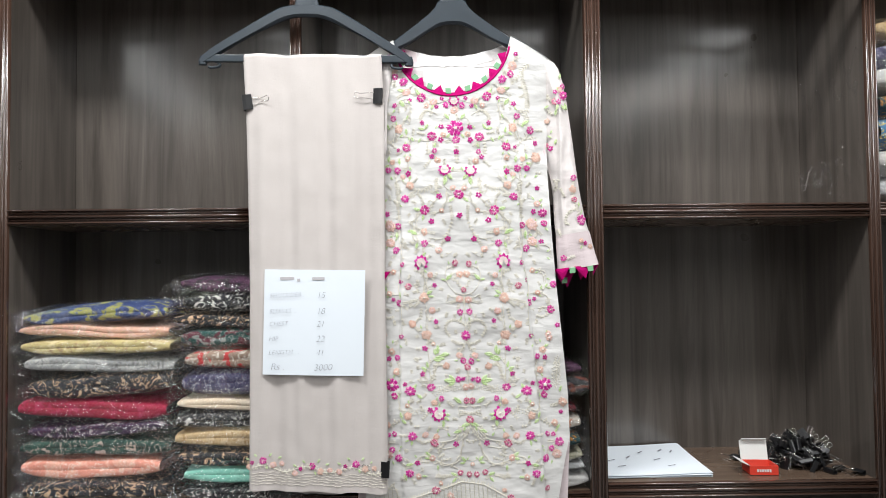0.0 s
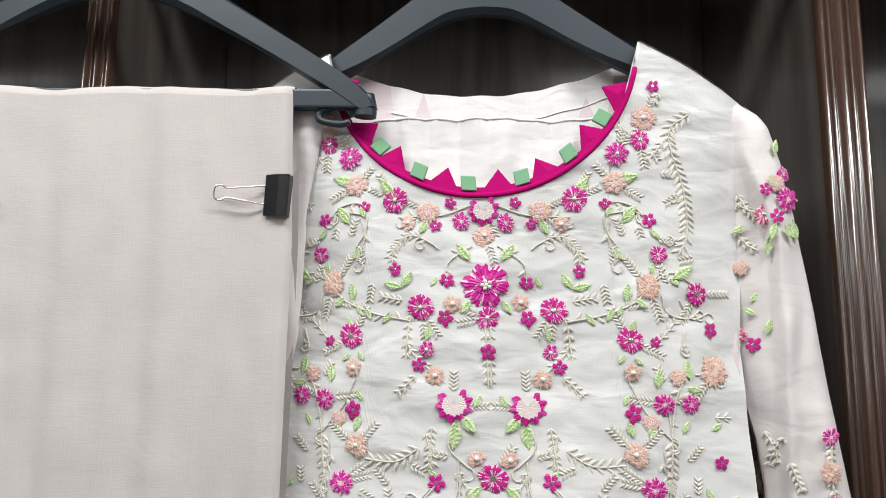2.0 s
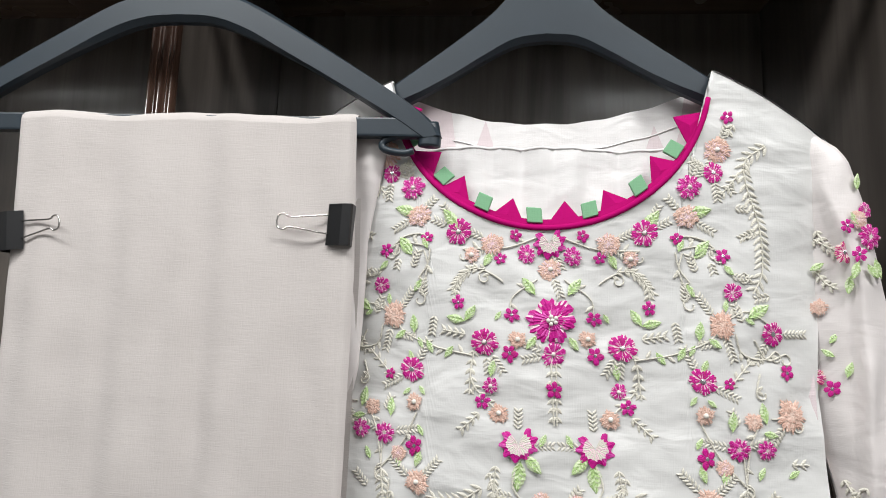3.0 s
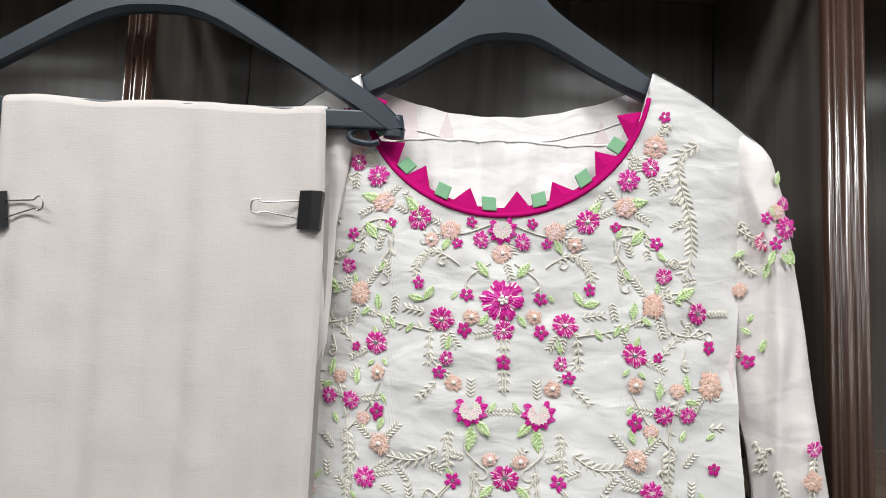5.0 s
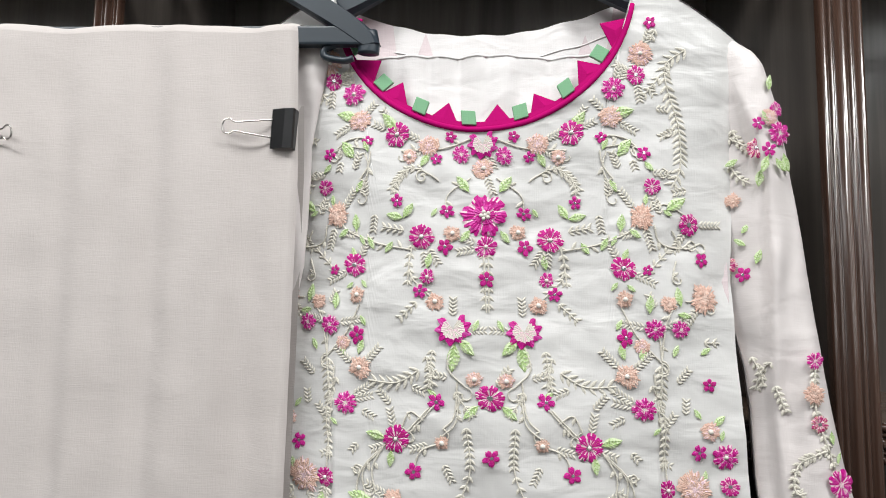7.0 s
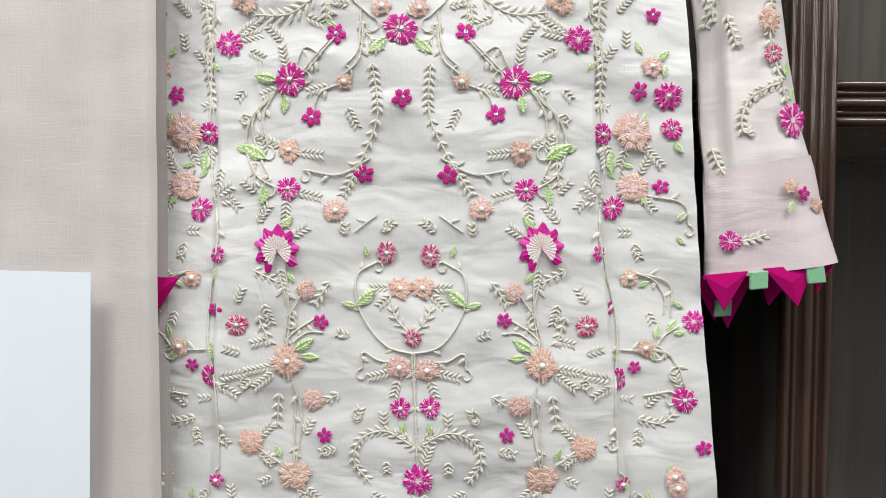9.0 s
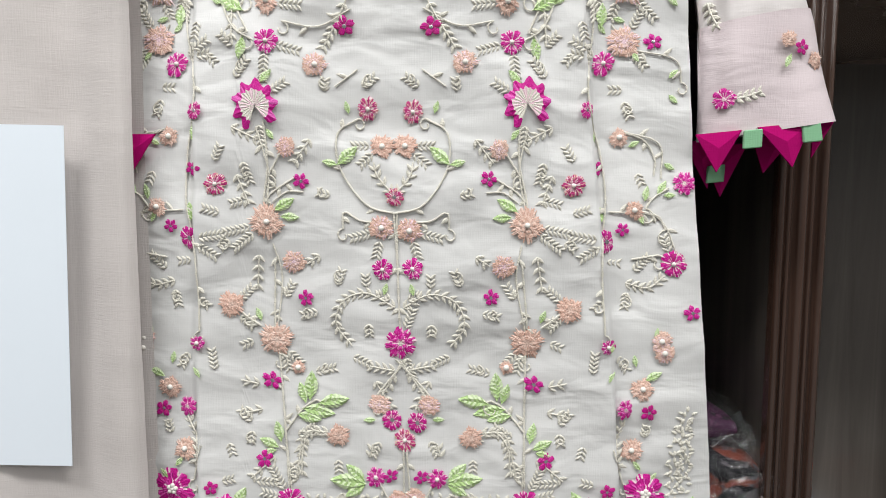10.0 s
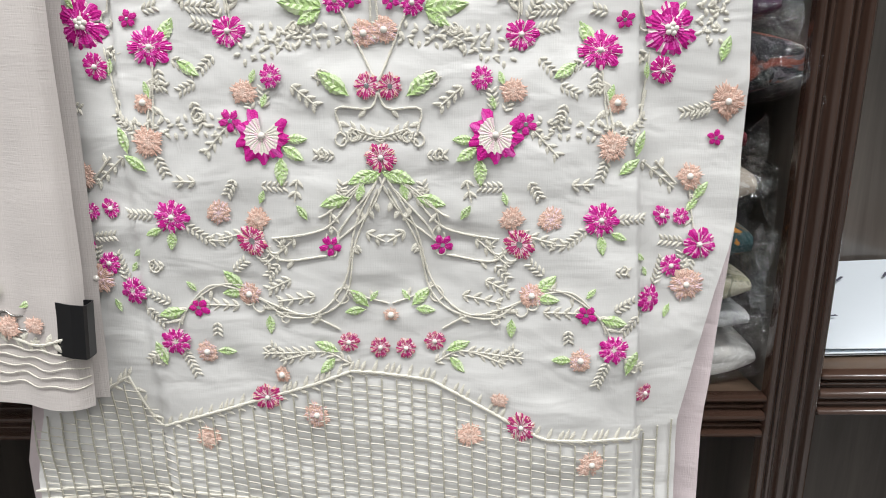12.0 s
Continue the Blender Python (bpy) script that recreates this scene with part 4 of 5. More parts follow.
VINES.append(('c', [(149, 1516), (145, 1502), (150, 1507)]))
VINES.append(('s', [(10, 1581), (29, 1567), (31, 1553)]))
VINES.append(('g', [(50, 1588), (62, 1588), (71, 1579), (76, 1570)]))
VINES.append(('c', [(36, 1578), (41, 1582), (50, 1587)]))
VINES.append(('g', [(61, 1519), (63, 1494)]))
VINES.append(('c', [(133, 1544), (137, 1530), (153, 1526), (163, 1533)]))
VINES.append(('g', [(49, 1438), (44, 1415)]))
VINES.append(('b', [(55, 1427), (73, 1417), (97, 1418)]))
VINES.append(('b', [(133, 1434), (129, 1398)]))
VINES.append(('c', [(104, 1478), (115, 1456), (133, 1436)]))
VINES.append(('c', [(147, 1484), (138, 1466), (133, 1438)]))
VINES.append(('c', [(93, 1611), (100, 1616), (114, 1614), (123, 1607)]))
VINES.append(('c', [(93, 1604), (95, 1592), (103, 1580)]))
VINES.append(('g', [(66, 1538), (83, 1541)]))
VINES.append(('g', [(143, 1664), (130, 1649)]))
VINES.append(('g', [(126, 1506), (144, 1525)]))
VINES.append(('g', [(56, 1480), (70, 1467)]))
VINES.append(('s', [(154, 1484), (174, 1484)]))
VINES.append(('g', [(168, 1452), (183, 1452)]))
VINES.append(('g', [(27, 1411), (14, 1392)]))
VINES.append(('s', [(8, 1614), (34, 1605), (67, 1604)]))
VINES.append(('g', [(142, 1704), (137, 1693)]))
VINES.append(('c', [(-1, 1094), (12, 1073), (19, 1063)]))
VINES.append(('c', [(-1, 1033), (-2, 1002)]))
VINES.append(('c', [(-20, 1013), (-1, 971)]))
VINES.append(('c', [(0, 965), (5, 956), (23, 956), (21, 943)]))
VINES.append(('c', [(-3, 920), (9, 897), (31, 878)]))
VINES.append(('c', [(3, 916), (17, 889), (26, 854), (47, 834), (75, 842), (86, 848)]))
VINES.append(('c', [(9, 920), (28, 893), (42, 885), (68, 881)]))
VINES.append(('s', [(11, 916), (28, 901), (32, 889)]))
VINES.append(('s', [(86, 848), (109, 850), (128, 830), (134, 815)]))
VINES.append(('l', [(17, 996), (44, 994), (73, 996)]))
VINES.append(('l', [(84, 947), (112, 945), (143, 943)]))
VINES.append(('s', [(78, 997), (81, 1048), (83, 1097)]))
VINES.append(('g', [(52, 1044), (68, 1042), (74, 1016)]))
VINES.append(('s', [(124, 978), (128, 944)]))
VINES.append(('s', [(152, 988), (147, 943)]))
VINES.append(('l', [(191, 1051), (191, 1017), (188, 987)]))
VINES.append(('s', [(179, 914), (184, 881)]))
VINES.append(('g', [(5, 1087), (21, 1090)]))
VINES.append(('g', [(-11, 885), (1, 878)]))
VINES.append(('g', [(47, 968), (34, 957)]))
VINES.append(('g', [(86, 945), (100, 930)]))
VINES.append(('g', [(98, 1076), (112, 1079)]))
VINES.append(('g', [(97, 1058), (112, 1055)]))
VINES.append(('g', [(89, 1026), (106, 1011)]))
VINES.append(('g', [(53, 881), (72, 865)]))
VINES.append(('g', [(44, 846), (67, 842)]))
VINES.append(('g', [(79, 885), (98, 880)]))
VINES.append(('g', [(150, 927), (170, 911)]))
VINES.append(('c', [(171, 914), (158, 927)]))
VINES.append(('g', [(-3, 939), (16, 945)]))
VINES.append(('g', [(24, 1027), (21, 1038)]))
VINES.append(('g', [(108, 914), (123, 914)]))
VINES.append(('s', [(141, 1033), (148, 1007)]))
VINES.append(('g', [(48, 916), (51, 901)]))
VINES.append(('g', [(47, 810), (80, 808)]))
VINES.append(('s', [(1, 840), (15, 845), (28, 852)]))
VINES.append(('g', [(58, 856), (72, 849)]))
VINES.append(('g', [(92, 838), (113, 838)]))
VINES.append(('c', [(31, 824), (47, 833), (64, 835)]))

VINES.append(('c', [(24, 1410), (27, 1388), (38, 1377)]))
VINES.append(('c', [(47, 1399), (65, 1380)]))
VINES.append(('c', [(85, 1367), (94, 1350), (92, 1331)]))
VINES.append(('c', [(83, 1369), (102, 1350), (107, 1331), (100, 1312), (87, 1303)]))
VINES.append(('g', [(124, 1419), (133, 1391), (130, 1354)]))
VINES.append(('c', [(83, 1252), (82, 1225), (86, 1202), (86, 1190)]))
VINES.append(('c', [(63, 1217), (80, 1206), (86, 1198)]))
VINES.append(('c', [(73, 1232), (82, 1217)]))
VINES.append(('c', [(153, 1246), (166, 1241), (173, 1229), (172, 1218)]))
VINES.append(('c', [(182, 1210), (171, 1203), (165, 1195)]))
VINES.append(('c', [(159, 1195), (174, 1191), (179, 1182)]))
VINES.append(('c', [(-4, 1095), (9, 1080), (19, 1068)]))
VINES.append(('c', [(82, 1160), (84, 1127), (84, 1116)]))
VINES.append(('c', [(83, 1098), (81, 1052), (80, 1006)]))
VINES.append(('c', [(81, 1044), (68, 1060), (59, 1066)]))
VINES.append(('g', [(48, 1039), (60, 1045), (69, 1035), (71, 1014)]))
VINES.append(('c', [(110, 1130), (103, 1123), (93, 1116)]))
VINES.append(('c', [(125, 971), (130, 951), (131, 936)]))
VINES.append(('c', [(151, 967), (147, 947)]))
VINES.append(('l', [(35, 998), (54, 990), (78, 983)]))
VINES.append(('g', [(18, 1079), (8, 1060)]))
VINES.append(('g', [(145, 1017), (144, 1036), (150, 1052)]))
VINES.append(('l', [(193, 1055), (185, 1029), (184, 998)]))
VINES.append(('c', [(3, 911), (18, 878), (24, 850), (37, 836), (61, 832), (78, 844)]))
VINES.append(('c', [(6, 911), (25, 888), (28, 878)]))
VINES.append(('c', [(10, 915), (32, 897), (39, 894)]))
VINES.append(('s', [(80, 851), (102, 851), (123, 837), (130, 823)]))
VINES.append(('c', [(35, 871), (62, 868), (74, 879)]))
VINES.append(('g', [(26, 802), (43, 810), (71, 803)]))
VINES.append(('g', [(105, 879), (92, 879)]))
# green leaves: distance from the middle and height in mm, lean in degrees, length in mm
LEAVES = []
LEAVES += [(70, 1620, 39, 19), (103, 1633, 77, 19), (44, 1602, 153, 13), (95, 1604, 24, 10), (107, 1602, 46, 16), (118, 1610, -135, 15), (100, 1580, 150, 11), (128, 1595, 136, 10), (12, 1569, 38, 16), (66, 1548, -34, 14), (66, 1548, 78, 14), (38, 1556, 146, 8), (12, 1538, 143, 12), (127, 1560, 7, 9), (143, 1556, 58, 19), (141, 1556, 123, 8), (106, 1538, 7, 14), (113, 1540, 126, 11), (96, 1533, -153, 11), (103, 1535, -155, 9)]
LEAVES += [(75, 1529, 143, 11), (47, 1507, -11, 12), (107, 1515, 22, 10), (102, 1498, -143, 8), (109, 1496, 128, 8), (150, 1480, -7, 15), (147, 1474, 100, 11), (125, 1474, 5, 14), (99, 1461, 30, 9), (120, 1451, -169, 14), (101, 1450, 163, 12), (142, 1441, 27, 10), (164, 1443, 61, 10), (23, 1452, -136, 17), (26, 1448, 174, 21), (12, 1458, -28, 10), (9, 1401, 131, 15), (41, 1407, 55, 9), (83, 1374, 77, 16), (78, 1365, 174, 13)]
LEAVES += [(93, 1322, 60, 20), (106, 1327, 66, 9), (93, 1305, 166, 14), (84, 1276, -44, 11), (28, 1257, 16, 8), (37, 1224, -49, 17), (37, 1224, 78, 10), (77, 1240, 35, 7), (123, 1382, 52, 7), (161, 1394, -35, 9), (170, 1389, 52, 12), (175, 1378, 15, 8), (161, 1346, 8, 9), (181, 1335, 136, 10), (138, 1314, 2, 15), (146, 1320, 104, 8), (136, 1316, 136, 6), (158, 1299, 147, 7), (182, 1282, 50, 8), (182, 1271, 130, 7)]
LEAVES += [(132, 1240, -12, 12), (155, 1237, 65, 6), (179, 1226, 117, 7), (165, 1201, 12, 10), (174, 1205, 32, 11), (178, 1205, 89, 7), (161, 1193, 155, 8), (136, 1187, 5, 12), (80, 1194, -60, 15), (76, 1190, -94, 12), (10, 1138, -14, 6), (93, 1120, 22, 9), (57, 1064, -81, 20), (63, 1066, -3, 19), (66, 1064, 18, 14), (68, 1060, -100, 21), (72, 1056, -104, 16), (84, 1037, 13, 14), (86, 1033, 67, 14), (88, 1031, 106, 10)]
LEAVES += [(28, 1010, 46, 17), (28, 1009, 83, 23), (28, 1008, 121, 15), (19, 1053, 91, 6), (16, 963, 53, 20), (70, 969, -20, 7), (65, 956, -19, 7), (53, 939, -90, 12), (55, 935, -124, 14), (56, 929, 178, 16), (120, 990, -33, 16), (110, 981, -124, 14), (128, 961, 16, 9), (3, 921, 114, 17), (140, 1100, 15, 8), (138, 1080, 36, 8), (158, 1089, -11, 8), (164, 1080, 64, 12), (172, 1108, 1, 7), (160, 1017, -40, 8)]
LEAVES += [(166, 1008, 38, 8), (193, 983, 16, 14), (151, 973, -10, 9), (144, 930, 17, 15), (182, 904, 40, 13), (0, 921, 120, 13), (11, 915, 165, 11), (19, 906, 106, 17), (44, 893, 34, 10), (71, 902, -19, 7), (87, 849, 47, 16), (87, 847, 96, 14), (73, 833, -180, 12), (126, 834, 102, 16), (117, 847, 43, 8), (142, 798, 19, 16), (109, 808, -91, 12), (33, 810, 67, 15), (35, 806, 137, 13), (13, 839, 45, 15)]
LEAVES += [(15, 837, 97, 12), (12, 842, -37, 7), (125, 885, 171, 12), (131, 886, 113, 10), (135, 920, 53, 14), (178, 897, 42, 11), (153, 868, -56, 6), (152, 864, 144, 7), (170, 840, -162, 9)]


def surface(dx, z, lift=0.0013):
    """A point on the tunic's front, dx from its middle line, and the turn that lays a motif on the cloth."""
    x = axis(z) + dx
    y = front_y(x, z)
    e = 0.008
    turn = math.atan2(front_y(x + e, z) - front_y(x - e, z), 2 * e)
    tilt = math.atan2(front_y(x, z + e) - front_y(x, z - e), 2 * e)
    return Vector((x, y - lift, z)), turn, tilt


def flower_mesh(name, petals, dark, light, heart, seed, notch=0.25, inner=0.5, ragged=0.05, second=None, double=False, slim=0.985):
    """A flower of flat satin stitch: parted petals of side-by-side threads with ragged ends and paler rims, and a small heart."""
    rng = random.Random(seed)
    bm = bmesh.new()
    rows = (0.16, inner, 0.78, 1.0)
    for layer, (count, big, lift) in enumerate(((petals, 1.0, 0.0), (max(5, petals - 2), 0.58, 0.10)) if double else ((petals, 1.0, 0.0),)):
        for p in range(count):
            a0 = 2 * math.pi * (p + 0.5 * layer) / count + rng.uniform(-0.05, 0.05)
            half = math.pi / count
            k = 10
            size = rng.uniform(0.90, 1.05)
            lines = []
            for ri, r in enumerate(rows):
                line = []
                for s in range(k + 1):
                    q = s / k * 2 - 1
                    shape = 1 - notch * abs(q) ** 2.4
                    rr = big * r * (shape * size if ri > 1 else 1) * (1 + (rng.uniform(-ragged, ragged) if ri == 3 else 0))
                    a = a0 + half * q * (0.90, slim, slim * 1.04, slim * 1.01)[ri]
                    h = (0.10, 0.17, 0.15, -0.02)[ri] * (1 - 0.45 * q * q)
                    if ri in (1, 2):
                        h += 0.022 * (1 if s % 2 else -1)
                    line.append(bm.verts.new((rr * math.sin(a), -h - lift, rr * math.cos(a))))
                lines.append(line)
            for ri in range(3):
                for s in range(k):
                    f = bm.faces.new((lines[ri][s], lines[ri][s + 1], lines[ri + 1][s + 1], lines[ri + 1][s]))
                    rim = (s in (0, k - 1) and rng.random() < 0.55) or (ri == 2 and rng.random() < 0.20) or (ri == 0 and rng.random() < 0.25)
                    if light and rim:
                        f.material_index = 1
                    else:
                        f.material_index = 3 if rng.random() < (0.4 if layer else 0.2) else 0
    knots = 1 if heart == SEQUIN else 6
    for t in range(knots):
        a = t * 2 * math.pi / 5
        off, size = (0.0, 0.20) if knots == 1 else (0.13 * (t > 0), 0.085)
        c = Vector((off * math.sin(a), -0.20, off * math.cos(a)))
        top = bm.verts.new(c + Vector((0, -0.06, 0)))
        rim = [bm.verts.new(c + Vector((size * math.sin(i * math.pi / 4), 0.03, size * math.cos(i * math.pi / 4)))) for i in range(8)]
        for i in range(8):
            f = bm.faces.new((top, rim[i], rim[(i + 1) % 8]))
            f.material_index, f.smooth = 2, True
    bmesh.ops.recalc_face_normals(bm, faces=bm.faces[:])
    me = bpy.data.meshes.new(name)
    bm.to_mesh(me)
    bm.free()
    for m in (dark, light or dark, heart, second or dark):
        me.materials.append(m)
    return me


def crest_mesh(seed):
    """A half-open blossom: a fringe of magenta stitches round a pale heart, open at the top."""
    rng = random.Random(seed)
    bm = bmesh.new()
    n = 44
    lines = []
    for i in range(n + 1):
        a = math.radians(-150 + 300 * i / n) + math.pi
        o = 1.0 + 0.13 * math.sin(i * 1.1) + rng.uniform(-0.07, 0.07)
        zig = 0.025 * (1 if i % 2 else -1)
        m = rng.uniform(0.62, 0.78)
        lines.append([bm.verts.new((r * math.sin(a), -h, r * math.cos(a))) for r, h in ((0.04, 0.10), (0.3, 0.16 + zig), (m, 0.17 + zig), (o, -0.03))])
    for i in range(n):
        for j in range(3):
            f = bm.faces.new((lines[i][j], lines[i + 1][j], lines[i + 1][j + 1], lines[i][j + 1]))
            f.material_index = (0 if rng.random() < 0.7 else 3) if j == 2 else (1 if rng.random() < 0.6 else 2)
    bmesh.ops.recalc_face_normals(bm, faces=bm.faces[:])
    me = bpy.data.meshes.new("crest_flower")
    bm.to_mesh(me)
    bm.free()
    for m in (MAGENTA, CREAM, PINK, MAGENTA_LIGHT):
        me.materials.append(m)
    return me


def leaf_mesh(material, second, name, n=13, width=0.215):
    """A satin-stitched leaf with a sunk middle vein and slanted threads in two greens, one unit long along +z."""
    bm = bmesh.new()
    rng = random.Random(name)
    L = []
    for i in range(n + 1):
        t = i / n
        w = width * math.sin(math.pi * t ** 0.85) * (1 + 0.14 * (i % 2)) + 0.012
        zig = 0.022 * (1 if i % 2 else -1)
        L.append([bm.verts.new(c) for c in ((-w, 0.02, t + 0.05), (-w * 0.5, -0.075 + zig, t), (0, -0.03, t - 0.06), (w * 0.5, -0.075 + zig, t), (w, 0.02, t + 0.05))])
    for i in range(n):
        for j in range(4):
            f = bm.faces.new((L[i][j], L[i][j + 1], L[i + 1][j + 1], L[i + 1][j]))
            f.material_index = 1 if rng.random() < (0.75 if j in (0, 3) else 0.25) else 0
    bmesh.ops.recalc_face_normals(bm, faces=bm.faces[:])
    me = bpy.data.meshes.new(name)
    bm.to_mesh(me)
    bm.free()
    me.materials.append(material)
    me.materials.append(second)
    return me


def bead_mesh():
    bm = bmesh.new()
    bmesh.ops.create_icosphere(bm, subdivisions=2, radius=1)
    for f in bm.faces:
        f.smooth = True
    me = bpy.data.meshes.new("pearl_bead")
    bm.to_mesh(me)
    bm.free()
    me.materials.append(PEARL)
    return me


ML, PL = MAGENTA_LIGHT, PEACH_LIGHT
FLOWER = {
    "A": [flower_mesh("blossom", 6, MAGENTA, PINK, PINK, 1, 0.16, 0.45, 0.10, ML, True)],
    "R": [flower_mesh("ring_flower", 8, MAGENTA, PINK, PINK, 2, 0.16, 0.60, 0.05, ML), flower_mesh("ring_flower", 7, MAGENTA, PINK, SEQUIN, 3, 0.18, 0.55, 0.06, RASPBERRY), flower_mesh("ring_flower", 8, MAGENTA, PINK, CREAM, 4, 0.22, 0.5, 0.10, ML, True)],
    "S": [flower_mesh("small_flower", 5, MAGENTA, None, SEQUIN, 5, 0.45, 0.45, 0.10, ML, slim=0.88), flower_mesh("small_flower", 5, MAGENTA, None, SEQUIN, 6, 0.40, 0.42, 0.10, RASPBERRY, slim=0.92)],
    "P": [flower_mesh("peach_flower", 10, PEACH, PL, PL, 7, 0.10, 0.55, 0.20, PL, True), flower_mesh("peach_flower", 8, PEACH, PL, PINK, 8, 0.14, 0.6, 0.20, PINK, True)],
    "K": [flower_mesh("raspberry_flower", 8, RASPBERRY, PINK, SEQUIN, 9, 0.18, 0.52, 0.08, PEACH)],
    "C": [crest_mesh(10)],
}
LEAF = leaf_mesh(GREEN, GREEN_LIGHT, "green_leaf")
BEAD = bead_mesh()
lrng = random.Random(77)
leaf_places = []


def put_flower(kind, dx, z, r, rng, place=None, beads=True):
    """place: (point, turn, tilt) where the flower lies on other cloth than the tunic's front."""
    p, turn, tilt = place or surface(dx, z)
    o = new({"A": "blossom", "R": "ring_flower", "S": "small_flower", "P": "peach_flower", "K": "raspberry_flower", "C": "crest_flower"}[kind], rng.choice(FLOWER[kind]))
    o.parent = tunic
    o.matrix_parent_inverse = TINV
    spin = rng.uniform(-20, 20) + (180 if z > 1.2 and z < 1.3 else 0) if kind == "C" else rng.uniform(0, 360)
    sq = rng.uniform(0.90, 1.08)
    o.matrix_basis = Matrix.Translation(p) @ Matrix.Rotation(turn, 4, "Z") @ Matrix.Rotation(-tilt, 4, "X") @ Matrix.Rotation(math.radians(spin), 4, "Y") @ Matrix.Diagonal((r * sq * 1.06, r * 0.46, r / sq * 1.06, 1))
    if beads and kind == "A":
        for k in range(6):
            b = new("pearl_bead", BEAD)
            b.parent = o
            a, s = k * 1.2566, 0.0016 / r
            b.matrix_basis = Matrix.Translation((0.17 * math.sin(a) * (k > 0), -0.30, 0.17 * math.cos(a) * (k > 0))) @ Matrix.Diagonal((s / sq, s / 0.46, s * sq, 1))
    if beads and kind in "RPCK" and rng.random() < 0.6:
        b = new("pearl_bead", BEAD)
        b.parent = o
        s = 0.0019 / r * (1.0 if kind in "CP" else 0.75)
        b.matrix_basis = Matrix.Translation((0, -0.24, 0)) @ Matrix.Diagonal((s / sq, s / 0.46, s * sq, 1))
    return o


for kind, d, z, r in FLOWERS:
    for side in ((1,) if d == 0 else (1, -1)):
        rng = random.Random(d * 31 + z * 7 + r)
        jx, jz = (0, 0) if side > 0 else (lrng.uniform(-0.0015, 0.0015), lrng.uniform(-0.002, 0.002))
        d = min(d, 1000 * lerp_table(WIDTH, z / 1000) - 7)
        put_flower(kind, side * d / 1000 + jx, z / 1000 + jz, r / 10000, rng)
for d, z, a, size in LEAVES:
    for side in (1, -1):
        leaf_places.append((side * d / 1000, z / 1000, side * a, max(0.008, size / 1000)))
for kind, d, z, r in BORDER:
    put_flower(kind, d / 1000, z / 1000, r / 10000, random.Random(z + d))

# cords, garlands and lace: too many small stitches to tell apart, joined
stitch = bmesh.new()


def surf_line(pts, side, step=0.0022):
    c = [(side * x / 1000, 0, z / 1000) for x, z in pts]
    fine = spline(c, 14)
    out = [fine[0]]
    for p in fine[1:]:
        if (p - out[-1]).length > step:
            out.append(p)
    return out


def cord(line, r=0.0011):
    """A couched cord: a twisted thread, so its thickness swells and pinches along the way."""
    if len(line) < 3:
        return
    pts = [surface(p.x, p.z, 0.0009)[0] for p in line]
    n = len(pts)
    sweep(pts, lambda t: ring(r * (0.72 + 0.52 * (round(t * (n - 1)) % 2)), 6, r * 0.9), stitch)


def leaflet(p, angle, length, width):
    base, turn, _ = surface(p.x, p.z, 0.0008)
    d = Vector((math.sin(angle), 0, math.cos(angle)))
    s = Vector((math.cos(angle), 0, -math.sin(angle)))
    k = 3
    rows = []
    for i in range(k + 2):
        t = i / (k + 1)
        w = width * math.sin(math.pi * (0.12 + 0.83 * t))
        q = base + d * (length * t)
        q.y += (q.x - base.x) * math.tan(turn)
        rows.append([stitch.verts.new(q - s * w + Vector((0, 0.0004, 0))), stitch.verts.new(q + Vector((0, -0.0006 * math.sin(math.pi * min(1, t + 0.1)), 0))), stitch.verts.new(q + s * w + Vector((0, 0.0004, 0)))])
    for a, b in zip(rows, rows[1:]):
        for j in (0, 1):
            stitch.faces.new((a[j], a[j + 1], b[j + 1], b[j])).smooth = True


def curl(p, r, sign):
    pts = []
    for i in range(14):
        a = i / 13 * 5.2
        rr = r * (1 - 0.05 * i)
        pts.append(Vector((p.x + sign * rr * math.sin(a), 0, p.z - r + rr * math.cos(a))))
    cord(pts, 0.00055)


for kind, pts in VINES:
    for side in (1, -1):
        line = surf_line(pts, side)
        rng = random.Random(pts[0][0] * 13 + pts[0][1])
        if kind != "l":
            cord(line, 0.00066 if kind == "c" else 0.00055)
        for i, p in enumerate(line[:-1]):
            d = line[i + 1] - p
            ang = math.atan2(d.x, d.z)
            if kind == "g" and i % 2 == 0:
                leaflet(p, ang + 0.75, 0.0058, 0.0012)
                leaflet(p, ang - 0.75, 0.0058, 0.0012)
            elif kind == "b" and i % 2 == 0:
                leaflet(p, ang + 0.80, 0.0085, 0.0014)
                leaflet(p, ang - 0.80, 0.0085, 0.0014)
            elif kind == "s" and i % 6 == 3:
                sd = 1 if (i // 6) % 2 else -1
                leaflet(p, ang + sd * side * 0.9, 0.0075, 0.0014)
            elif kind == "c" and i % 9 == 5:
                leaflet(p, ang + side * 0.9, 0.0062, 0.0016)
            elif kind == "l" and i % 2 == 0:
                for k in range(5):
                    leaflet(p + Vector((0.003 * math.sin(k * 1.3 + i), 0, 0.003 * math.cos(k * 1.3 + i))), k * 1.26 + i, 0.0042, 0.0012)
        if kind in "cs" and rng.random() < 0.7:
            curl(line[-1], rng.uniform(0.004, 0.0065), side * rng.choice((-1, 1)))
